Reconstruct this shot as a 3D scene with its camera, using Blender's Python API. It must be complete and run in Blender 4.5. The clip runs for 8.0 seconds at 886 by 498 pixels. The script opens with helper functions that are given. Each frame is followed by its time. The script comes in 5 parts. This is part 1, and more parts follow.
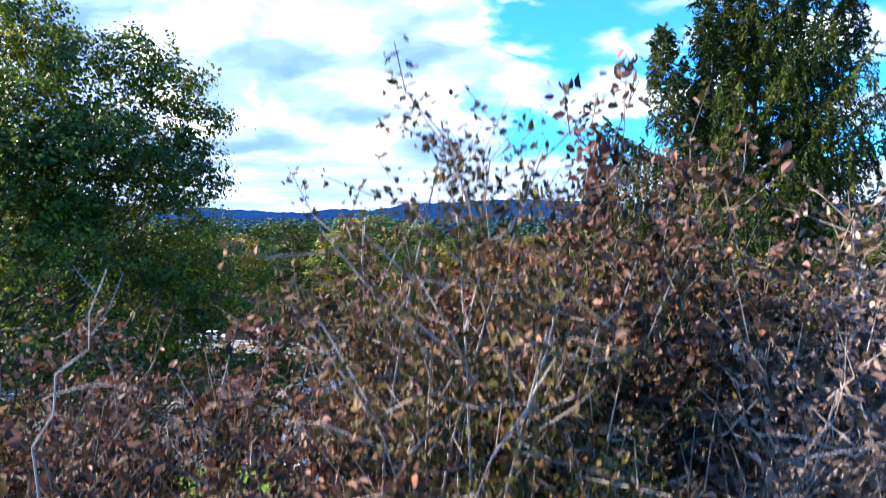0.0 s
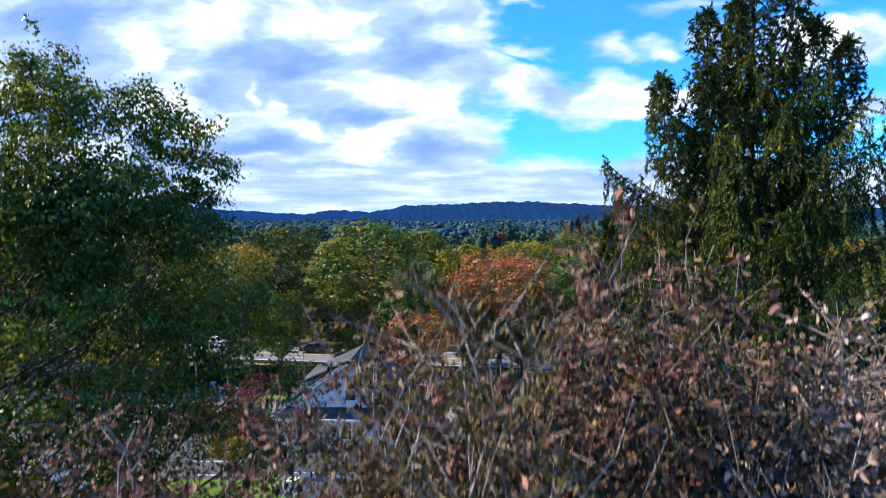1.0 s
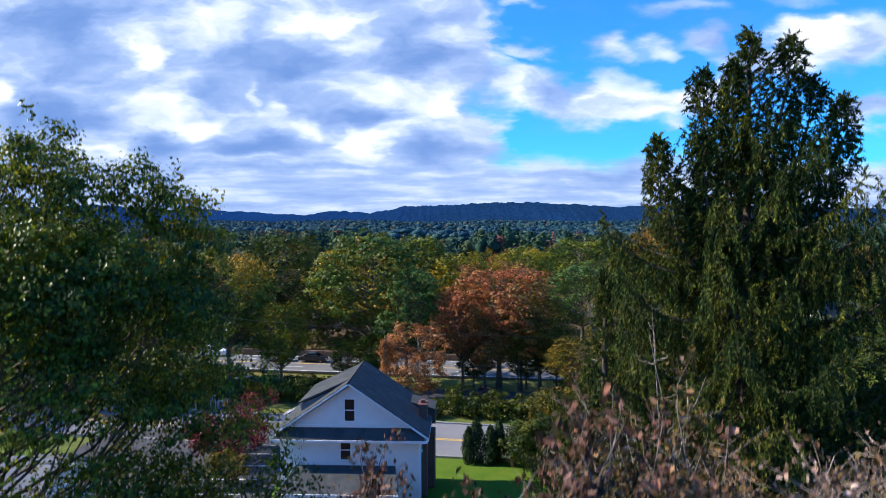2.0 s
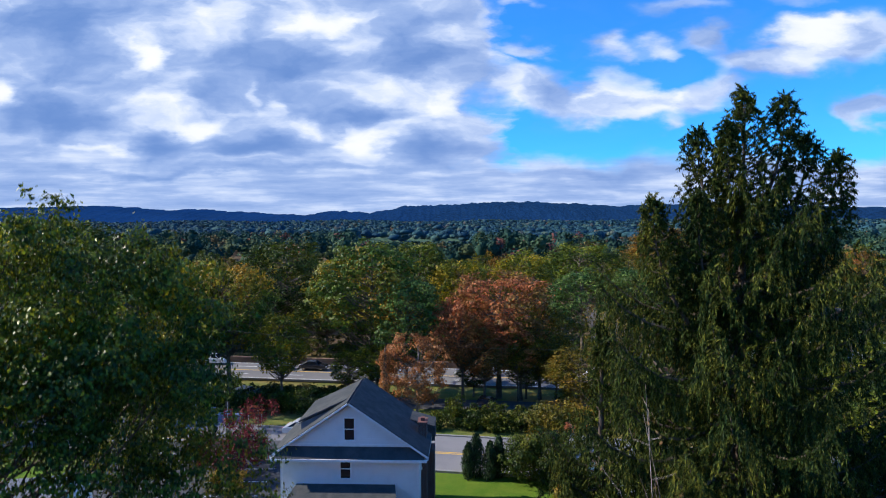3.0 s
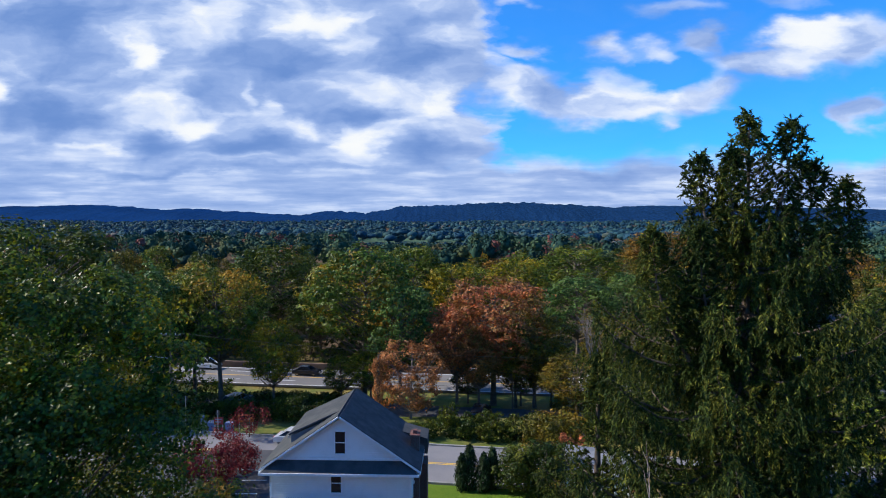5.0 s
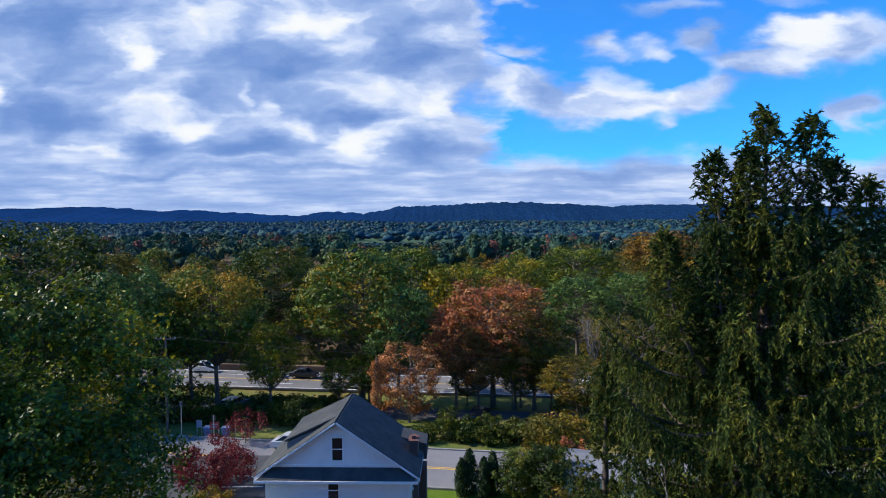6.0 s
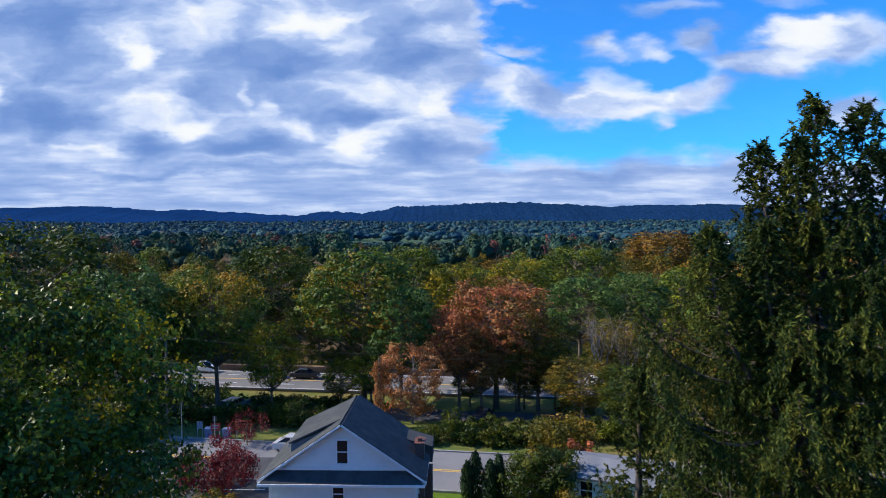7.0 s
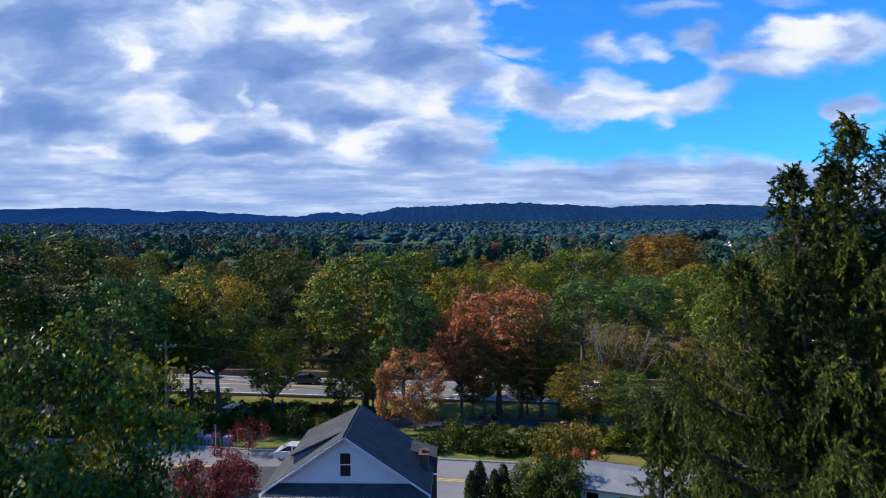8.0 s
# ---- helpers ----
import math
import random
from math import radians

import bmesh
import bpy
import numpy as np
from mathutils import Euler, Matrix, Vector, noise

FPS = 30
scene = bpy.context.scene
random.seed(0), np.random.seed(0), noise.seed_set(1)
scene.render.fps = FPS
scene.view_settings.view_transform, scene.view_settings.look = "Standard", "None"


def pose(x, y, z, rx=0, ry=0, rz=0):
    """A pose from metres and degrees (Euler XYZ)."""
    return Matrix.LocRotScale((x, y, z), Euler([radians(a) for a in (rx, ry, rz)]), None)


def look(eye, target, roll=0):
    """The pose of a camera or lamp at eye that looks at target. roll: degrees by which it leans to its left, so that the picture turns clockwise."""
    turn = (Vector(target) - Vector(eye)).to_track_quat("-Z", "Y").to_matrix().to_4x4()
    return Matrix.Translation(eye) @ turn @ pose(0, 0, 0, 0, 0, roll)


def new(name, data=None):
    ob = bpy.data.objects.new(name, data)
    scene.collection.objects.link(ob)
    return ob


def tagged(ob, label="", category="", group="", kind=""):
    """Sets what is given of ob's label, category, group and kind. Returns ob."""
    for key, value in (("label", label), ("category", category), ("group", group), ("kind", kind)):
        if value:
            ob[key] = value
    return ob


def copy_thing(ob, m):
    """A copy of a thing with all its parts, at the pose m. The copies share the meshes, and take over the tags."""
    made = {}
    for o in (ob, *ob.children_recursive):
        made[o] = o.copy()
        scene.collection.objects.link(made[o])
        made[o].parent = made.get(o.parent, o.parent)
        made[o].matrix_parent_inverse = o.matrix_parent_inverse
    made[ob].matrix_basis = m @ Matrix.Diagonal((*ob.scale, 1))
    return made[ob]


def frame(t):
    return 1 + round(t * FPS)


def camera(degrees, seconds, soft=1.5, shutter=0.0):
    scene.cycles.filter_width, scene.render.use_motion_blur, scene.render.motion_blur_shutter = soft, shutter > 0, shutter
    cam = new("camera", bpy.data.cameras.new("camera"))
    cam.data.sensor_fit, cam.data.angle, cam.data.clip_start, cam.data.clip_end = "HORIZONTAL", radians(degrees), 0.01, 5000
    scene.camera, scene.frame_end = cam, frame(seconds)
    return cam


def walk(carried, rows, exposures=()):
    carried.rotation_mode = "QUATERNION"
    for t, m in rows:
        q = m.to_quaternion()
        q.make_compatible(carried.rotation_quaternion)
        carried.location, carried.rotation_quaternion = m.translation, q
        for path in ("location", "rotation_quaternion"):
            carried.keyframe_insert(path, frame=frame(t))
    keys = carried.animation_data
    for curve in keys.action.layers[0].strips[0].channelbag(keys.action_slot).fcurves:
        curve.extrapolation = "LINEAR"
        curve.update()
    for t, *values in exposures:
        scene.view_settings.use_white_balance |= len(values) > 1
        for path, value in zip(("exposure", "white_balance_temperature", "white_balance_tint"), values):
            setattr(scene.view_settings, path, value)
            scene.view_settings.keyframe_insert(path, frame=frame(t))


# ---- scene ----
cam = camera(72.0, 8.0, soft=1.0, shutter=0.8)
PATH = [
    (0, (0.19, 0.33, 13.22), (0.189, 2.329, 13.137), -0.3),
    (0.5, (0.177, 0.33, 13.654), (0.176, 2.329, 13.571), -0.3),
    (1, (0.143, 0.15, 14.137), (0.143, 2.148, 14.059), 0.0),
    (1.5, (0.167, 0.2, 14.812), (0.167, 2.199, 14.736), 0.0),
    (3, (0.31, 0.152, 16.934), (0.309, 2.15, 16.855), -0.2),
    (3.5, (0.301, 0.241, 17.471), (0.304, 2.24, 17.392), 0.0),
    (4, (0.314, 0.342, 17.587), (0.32, 2.34, 17.508), 0.2),
    (4.5, (0.445, 0.589, 17.562), (0.454, 2.588, 17.484), 0.2),
    (6, (0.482, 1.785, 17.69), (0.501, 3.783, 17.612), -0.3),
    (6.5, (0.198, 2.211, 17.561), (0.219, 4.209, 17.484), -0.1),
    (7, (-0.105, 2.576, 17.594), (-0.081, 4.574, 17.516), -0.2),
    (7.5, (-0.272, 2.874, 17.78), (-0.248, 4.872, 17.703), -0.2),
    (8, (-0.377, 3.213, 18.132), (-0.353, 5.211, 18.056), -0.3),
]
EXPOSURES = [(0, 1.62), (0.5, 1.40), (1, 1.04), (1.5, 0.82), (3, 0.40), (3.5, 0.34), (8, 0.34)]
walk(cam, [(t, look(eye, target, roll)) for t, eye, target, roll in PATH], EXPOSURES)

# ---- world and sun ----
SUN_TO = Vector((-0.78, 0.08, 0.58)).normalized()
sun_elev = math.asin(SUN_TO.z)
sun_rot = math.atan2(SUN_TO.x, SUN_TO.y)


class Nodes:
    """Short hand for building a node tree."""

    def __init__(self, tree):
        self.tree = tree
        tree.nodes.clear()

    def n(self, kind, values=None, **props):
        node = self.tree.nodes.new(kind)
        for key, value in props.items():
            setattr(node, key, value)
        for key, value in (values or {}).items():
            if isinstance(value, bpy.types.NodeSocket):
                self.tree.links.new(value, node.inputs[key])
            else:
                node.inputs[key].default_value = value
        return node

    def math(self, op, a, b=0.0, c=0.0, clamp=False):
        return self.n("ShaderNodeMath", {0: a, 1: b, 2: c}, operation=op, use_clamp=clamp).outputs[0]

    def vmath(self, op, a, b=(0, 0, 0), out=0):
        return self.n("ShaderNodeVectorMath", {0: a, 1: b}, operation=op).outputs[out]

    def noise(self, vector, scale, detail=4.0, rough=0.55, out=0):
        return self.n("ShaderNodeTexNoise", {"Vector": vector, "Scale": scale, "Detail": detail, "Roughness": rough}).outputs[out]

    def step(self, value, lo, hi, a=0.0, b=1.0):
        return self.n("ShaderNodeMapRange", {"Value": value, "From Min": lo, "From Max": hi, "To Min": a, "To Max": b},
                      interpolation_type="SMOOTHSTEP").outputs[0]

    def mix(self, fac, a, b):
        node = self.n("ShaderNodeMix", {0: fac}, data_type="RGBA")
        for key, value in ((6, a), (7, b)):
            if isinstance(value, bpy.types.NodeSocket):
                self.tree.links.new(value, node.inputs[key])
            else:
                node.inputs[key].default_value = (*value[:3], 1)
        return node.outputs[2]

    def ramp(self, fac, stops, interp="LINEAR"):
        node = self.n("ShaderNodeValToRGB", {0: fac})
        node.color_ramp.interpolation = interp
        els = node.color_ramp.elements
        while len(els) < len(stops):
            els.new(0.5)
        for el, (at, col) in zip(els, stops):
            el.position, el.color = at, (*col, 1)
        return node.outputs[0]


def make_world():
    world = bpy.data.worlds.new("sky")
    scene.world = world
    world.use_nodes = True
    w = Nodes(world.node_tree)
    d = w.n("ShaderNodeTexCoord").outputs["Generated"]
    x, y, z = w.n("ShaderNodeSeparateXYZ", {0: d}).outputs
    sky = w.n("ShaderNodeTexSky", sky_type="NISHITA", sun_disc=False, sun_elevation=sun_elev, sun_rotation=sun_rot,
              altitude=50, air_density=1.0, dust_density=0.3, ozone_density=3.0).outputs[0]
    blue = w.n("ShaderNodeMix", {0: 1.0, 6: sky, 7: (0.024, 0.128, 0.245, 1)}, data_type="RGBA", blend_type="MULTIPLY").outputs[2]
    # loose cloud on a level sheet, all round
    up = w.math("ADD", w.math("MAXIMUM", z, 0.0), 0.16)
    p = w.n("ShaderNodeCombineXYZ", {0: w.math("DIVIDE", x, up), 1: w.math("DIVIDE", y, up), 2: 0.0}).outputs[0]
    shape = w.noise(p, 2.0, 5, 0.52)
    wide = w.noise(p, 0.75, 3, 0.45)
    # the valley's sky: u to the right, v up, ragged by two sizes of billow
    ahead = w.math("MAXIMUM", y, 0.05)
    flat = w.n("ShaderNodeCombineXYZ", {0: w.math("DIVIDE", x, ahead), 1: w.math("DIVIDE", z, ahead), 2: 0.0}).outputs[0]
    curl = w.vmath("SUBTRACT", w.noise(w.vmath("MULTIPLY", flat, (1.0, 2.2, 1.0)), 7.0, 5, 0.52, out=1), (0.5, 0.5, 0.5))
    uv = w.vmath("ADD", flat, w.vmath("MULTIPLY", curl, (0.20, 0.10, 0.0)))
    billow = w.math("SUBTRACT", w.noise(w.vmath("MULTIPLY", uv, (1.0, 2.0, 1.0)), 7.0, 5, 0.48), 0.5)

    def field(blobs):
        """Sum of soft ovals: u, v, half width, half height, weight, all but the weight in hundredths."""
        total = 0.0
        for cu, cv, ru, rv, weight in blobs:
            q = w.n("ShaderNodeVectorMath", {0: uv, 1: (100 / ru, 100 / rv, 0), 2: (-cu / ru, -cv / rv, 0)}, operation="MULTIPLY_ADD").outputs[0]
            near = w.math("SUBTRACT", 1.0, w.vmath("DOT_PRODUCT", q, q, 1), clamp=True)
            total = w.math("MULTIPLY_ADD", w.math("MULTIPLY", near, near), weight, total)
        return total

    bright = field(SUNLIT_CLOUD)
    dark = field(CLOUD_BASES)
    puffs = field(LOOSE_CLOUD)
    u, v, _ = w.n("ShaderNodeSeparateXYZ", {0: uv}).outputs
    # the bank of cloud ends in open blue, with lower layers under it
    open_sky = w.math("MULTIPLY", w.step(w.math("MULTIPLY_ADD", billow, 0.22, u), 0.045, 0.10), w.step(v, 0.085, 0.125))
    # cloud thinned overhead and behind the camera, unseen, to dim the fill light
    unseen_sky = w.math("MAXIMUM", w.step(z, 0.38, 0.60), w.math("MULTIPLY", w.step(y, 0.35, -0.2), 0.7))
    loose = w.math("SUBTRACT", w.math("ADD", w.math("MULTIPLY", shape, 0.75), w.math("MULTIPLY", wide, 0.45)), 0.36)
    bank = w.step(w.math("SUBTRACT", w.math("ADD", loose, 0.14), w.math("MULTIPLY", unseen_sky, 0.50)), 0.02, 0.14)
    wisp = w.math("MULTIPLY", billow, 1.1)
    patch = w.step(w.math("ADD", puffs, wisp), 0.0, 0.85, 0.02, 0.97)
    alpha = w.math("MULTIPLY_ADD", open_sky, w.math("SUBTRACT", patch, bank), bank)
    # layers flatten and draw out towards the horizon
    streak = w.noise(w.vmath("MULTIPLY", flat, (4.0, 34.0, 1.0)), 1.5, 5, 0.55)
    layered = w.step(z, 0.02, 0.16, 1.0, 0.12)
    grain = w.math("MULTIPLY", billow, w.step(z, 0.04, 0.20, 0.30, 1.05))
    tone = w.math("ADD", grain, w.math("MULTIPLY", w.math("MULTIPLY", w.math("SUBTRACT", streak, 0.50), layered), 0.75))
    tone = w.math("ADD", tone, w.math("MULTIPLY", dark, 0.22))
    tone = w.math("SUBTRACT", tone, w.math("MULTIPLY", bright, 0.20))
    side = w.math("MULTIPLY", open_sky, -0.06)
    tone = w.math("ADD", w.math("ADD", tone, side), 0.445)
    cloud = w.ramp(tone, [(0.22, (0.98, 1.0, 1.03)), (0.33, (0.68, 0.79, 1.02)), (0.46, (0.34, 0.49, 0.85)), (0.70, (0.135, 0.27, 0.63))], "B_SPLINE")
    both = w.mix(alpha, blue, cloud)
    low = w.step(z, 0.0, 0.035, 0.6, 0)
    haze = w.mix(low, both, (0.55, 0.68, 0.90))
    bg = w.n("ShaderNodeBackground", {0: haze, 1: 0.78})
    w.n("ShaderNodeOutputWorld", {0: bg.outputs[0]})


SUNLIT_CLOUD = [
    (-48.6, 27.3, 5.2, 2.4, 1.3), (-60, 23.8, 7.5, 1.8, 0.9), (-71, 22.4, 4.2, 3.2, 1.4), (-37, 34, 6, 4.2, 0.8), (-21, 33.5, 13, 2.6, 0.8),
    (-31, 22.5, 2.0, 2.0, 0.7), (-27, 21.3, 2.4, 1.9, 0.7), (-46, 19, 8.5, 3.0, 0.9), (-39.3, 16.4, 7.5, 2.4, 1.3), (-21, 15.8, 4.8, 3.0, 0.9),
    (-13.6, 13.9, 5.5, 4.0, 1.4), (0, 19.8, 9.5, 4.4, 1.0), (-37.6, 13.5, 5, 1.1, 0.4), (-34.6, 11, 17, 1.1, 0.4), (-57, 12.6, 7, 1.0, 0.6),
    (-13, 23, 10, 2.8, 0.5), (59.5, 32, 7, 4.6, 1.1), (27, 21.5, 7, 3.0, 0.7),
]
CLOUD_BASES = [
    (-62, 33, 20, 6, 1.0), (-57.6, 29.8, 11, 4.0, 0.4), (-64, 18.4, 15, 5.2, 1.3), (-47, 13.8, 8, 3.4, 1.2), (-36, 22, 9, 3.0, 0.8), (-31, 26.8, 17, 4.6, 0.9),
    (-27, 13.6, 12, 2.8, 1.0), (-11, 18.4, 7, 2.4, 0.9), (-4.4, 11.8, 9.5, 2.8, 1.0), (-7.4, 31.6, 10, 3.6, 0.6), (-4, 26.8, 9, 6, 0.8), (5.5, 25, 3.4, 10, 0.5),
    (-36, 8.8, 44, 1.2, 0.6), (8, 12.5, 12, 2.0, 0.5), (26, 8.0, 22, 1.5, 0.5), (33, 13.8, 10, 1.4, 0.45),
]
LOOSE_CLOUD = [
    (14.5, 34.3, 6, 1.6, 0.55), (11, 29.5, 4, 2.0, 0.5), (14.8, 28.4, 5, 2.0, 0.7), (28, 29.6, 5, 3.6, 0.8), (35.8, 29, 6, 3.0, 0.75), (44.5, 30, 6, 3.4, 0.8),
    (59.5, 30.5, 9, 5.0, 1.2), (68, 30, 11, 6.5, 1.0), (54, 26, 13, 3.4, 1.0), (10.5, 23, 8, 4.5, 1.0), (16.5, 22.5, 8, 5, 1.0), (26, 19.8, 10, 4.2, 1.1),
    (35, 19.4, 11, 4.2, 1.1), (42.5, 22, 10, 3.8, 0.9), (28.5, 24, 6, 3, 0.6), (37.2, 15.5, 4.2, 1.9, 0.7), (69, 18, 7, 3.6, 1.0), (38.5, 36, 8, 2.2, 0.5), (60, 36.6, 9, 1.8, 0.4),
]
make_world()
sun = new("sun", bpy.data.lights.new("sun", "SUN"))
sun.data.energy, sun.data.angle, sun.data.color = 5.0, radians(0.6), (1.0, 0.91, 0.78)
sun.matrix_basis = look((0, 0, 60), Vector((0, 0, 60)) - SUN_TO)


# ---- materials ----
def material(name):
    m = bpy.data.materials.new(name)
    m.use_nodes = True
    return m, Nodes(m.node_tree)


def surface(name, a, b, scale=3.0, rough=0.8, bump=0.2, fine=25.0, metal=0.0, spec=0.3, stain=None, coords="Object"):
    """Two tones in large patches, a fine grain, and relief."""
    m, w = material(name)
    c = w.n("ShaderNodeTexCoord").outputs[coords]
    big = w.noise(c, scale, 5, 0.6)
    small = w.noise(c, fine, 4, 0.6)
    col = w.mix(w.step(big, 0.35, 0.65), a, b)
    if stain:
        col = w.mix(w.step(w.noise(c, scale * 0.4, 6, 0.65), 0.52, 0.7), col, stain)
    shade = w.math("ADD", w.math("MULTIPLY", small, 0.5), 0.75)
    col = w.n("ShaderNodeMix", {0: 1.0, 6: col, 7: shade}, data_type="RGBA", blend_type="MULTIPLY").outputs[2]
    bsdf = w.n("ShaderNodeBsdfPrincipled", {"Base Color": col, "Roughness": rough, "Metallic": metal, "Specular IOR Level": spec})
    if bump:
        rel = w.n("ShaderNodeBump", {"Height": small, "Strength": bump, "Distance": 0.02}).outputs[0]
        w.tree.links.new(rel, bsdf.inputs["Normal"])
    w.n("ShaderNodeOutputMaterial", {0: bsdf.outputs[0]})
    return m


def foliage(name, tones, patch=0.35, translucent=0.27, gloss=0.18, rough=0.44, spread=0.18):
    """Leaves: patches of the tones over the crown, each leaf a little different."""
    m, w = material(name)
    c = w.n("ShaderNodeTexCoord").outputs["Object"]
    geo = w.n("ShaderNodeNewGeometry")
    island = geo.outputs["Random Per Island"]
    rnd = w.n("ShaderNodeObjectInfo").outputs["Random"]
    offset = w.n("ShaderNodeCombineXYZ", {0: w.math("MULTIPLY", rnd, 37.0), 1: w.math("MULTIPLY", rnd, 11.0), 2: 0.0}).outputs[0]
    patchy = w.noise(w.vmath("ADD", c, offset), patch, 3, 0.6)
    fac = w.math("ADD", w.math("MULTIPLY", w.step(patchy, 0.3, 0.7), 1 - spread * 0.6), w.math("MULTIPLY", w.math("SUBTRACT", island, 0.35), spread))
    n = len(tones)
    col = w.ramp(fac, [((i + 0.5) / n, t) for i, t in enumerate(tones)])
    shade = w.math("ADD", w.math("MULTIPLY", w.math("POWER", w.math("FRACT", w.math("MULTIPLY", island, 17.3)), 1.6), 1.15), 0.56)
    col = w.n("ShaderNodeMix", {0: 1.0, 6: col, 7: shade}, data_type="RGBA", blend_type="MULTIPLY").outputs[2]
    bsdf = w.n("ShaderNodeBsdfPrincipled", {"Base Color": col, "Roughness": rough, "Specular IOR Level": gloss})
    trans = w.n("ShaderNodeBsdfTranslucent", {0: col})
    both = w.n("ShaderNodeMixShader", {0: translucent, 1: bsdf.outputs[0], 2: trans.outputs[0]})
    w.n("ShaderNodeOutputMaterial", {0: both.outputs[0]})
    return m


def hazed_foliage(name, stops):
    """Woods far off: each crown has its own tint, distance haze mixed into it."""
    m, w = material(name)
    tree = w.n("ShaderNodeAttribute", attribute_name="tint").outputs["Fac"]
    tint = w.ramp(tree, stops)
    c = w.n("ShaderNodeTexCoord").outputs["Object"]
    shade = w.math("ADD", w.math("MULTIPLY", w.noise(c, 0.45, 4, 0.7), 0.8), 0.6)
    col = w.n("ShaderNodeMix", {0: 1.0, 6: tint, 7: shade}, data_type="RGBA", blend_type="MULTIPLY").outputs[2]
    bsdf = w.n("ShaderNodeBsdfPrincipled", {"Base Color": col, "Roughness": 0.8, "Specular IOR Level": 0.1})
    w.n("ShaderNodeOutputMaterial", {0: bsdf.outputs[0]})
    return m


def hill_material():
    """Wooded ridge on the skyline; its blue is distance haze, painted in as glow."""
    m, w = material("hazy_glow_ridge")
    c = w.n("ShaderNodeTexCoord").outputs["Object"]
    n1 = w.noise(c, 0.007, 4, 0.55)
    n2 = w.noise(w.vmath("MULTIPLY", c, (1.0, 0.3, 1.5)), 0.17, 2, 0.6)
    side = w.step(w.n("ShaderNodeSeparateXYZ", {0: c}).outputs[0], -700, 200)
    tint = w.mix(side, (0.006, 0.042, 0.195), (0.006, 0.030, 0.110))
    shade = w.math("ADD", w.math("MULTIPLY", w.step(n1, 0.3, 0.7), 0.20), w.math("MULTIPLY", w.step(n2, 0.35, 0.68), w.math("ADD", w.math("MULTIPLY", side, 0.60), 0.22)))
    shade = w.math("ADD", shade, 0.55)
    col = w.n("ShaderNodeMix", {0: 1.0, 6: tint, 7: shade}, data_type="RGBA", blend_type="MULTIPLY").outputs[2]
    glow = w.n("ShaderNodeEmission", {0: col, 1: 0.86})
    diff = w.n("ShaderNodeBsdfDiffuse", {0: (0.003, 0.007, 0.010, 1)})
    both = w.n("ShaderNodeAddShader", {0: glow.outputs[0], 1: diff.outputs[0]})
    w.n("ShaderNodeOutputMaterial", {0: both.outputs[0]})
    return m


def plain(name, col, rough=0.5, metal=0.0, spec=0.4):
    m, w = material(name)
    c = w.n("ShaderNodeTexCoord").outputs["Object"]
    shade = w.math("ADD", w.math("MULTIPLY", w.noise(c, 6, 4), 0.3), 0.85)
    tint = w.n("ShaderNodeMix", {0: 1.0, 6: (*col, 1), 7: shade}, data_type="RGBA", blend_type="MULTIPLY").outputs[2]
    bsdf = w.n("ShaderNodeBsdfPrincipled", {"Base Color": tint, "Roughness": rough, "Metallic": metal, "Specular IOR Level": spec})
    w.n("ShaderNodeOutputMaterial", {0: bsdf.outputs[0]})
    return m


def siding_material():
    m, w = material("white_clapboard")
    c = w.n("ShaderNodeTexCoord").outputs["Object"]
    z = w.n("ShaderNodeSeparateXYZ", {0: c}).outputs[2]
    board = w.math("FRACT", w.math("DIVIDE", z, 0.16))
    grime = w.step(w.noise(c, 0.8, 6, 0.65), 0.4, 0.75)
    col = w.mix(grime, (0.82, 0.83, 0.83), (0.74, 0.75, 0.75))
    bsdf = w.n("ShaderNodeBsdfPrincipled", {"Base Color": col, "Roughness": 0.55, "Specular IOR Level": 0.3})
    rel = w.n("ShaderNodeBump", {"Height": board, "Strength": 0.5, "Distance": 0.02}).outputs[0]
    w.tree.links.new(rel, bsdf.inputs["Normal"])
    w.n("ShaderNodeOutputMaterial", {0: bsdf.outputs[0]})
    return m


def brick_material():
    m, w = material("red_brick")
    c = w.n("ShaderNodeTexCoord").outputs["Object"]
    xyz = w.n("ShaderNodeSeparateXYZ", {0: c}).outputs
    uv = w.n("ShaderNodeCombineXYZ", {0: w.math("ADD", xyz[0], xyz[1]), 1: xyz[2], 2: 0.0}).outputs[0]
    b = w.n("ShaderNodeTexBrick", {"Vector": uv, "Color1": (0.15, 0.050, 0.036, 1), "Color2": (0.095, 0.034, 0.028, 1), "Mortar": (0.17, 0.14, 0.12, 1),
                                   "Scale": 1.0, "Mortar Size": 0.012, "Brick Width": 0.22, "Row Height": 0.075})
    bsdf = w.n("ShaderNodeBsdfPrincipled", {"Base Color": b.outputs[0], "Roughness": 0.85})
    w.n("ShaderNodeOutputMaterial", {0: bsdf.outputs[0]})
    return m


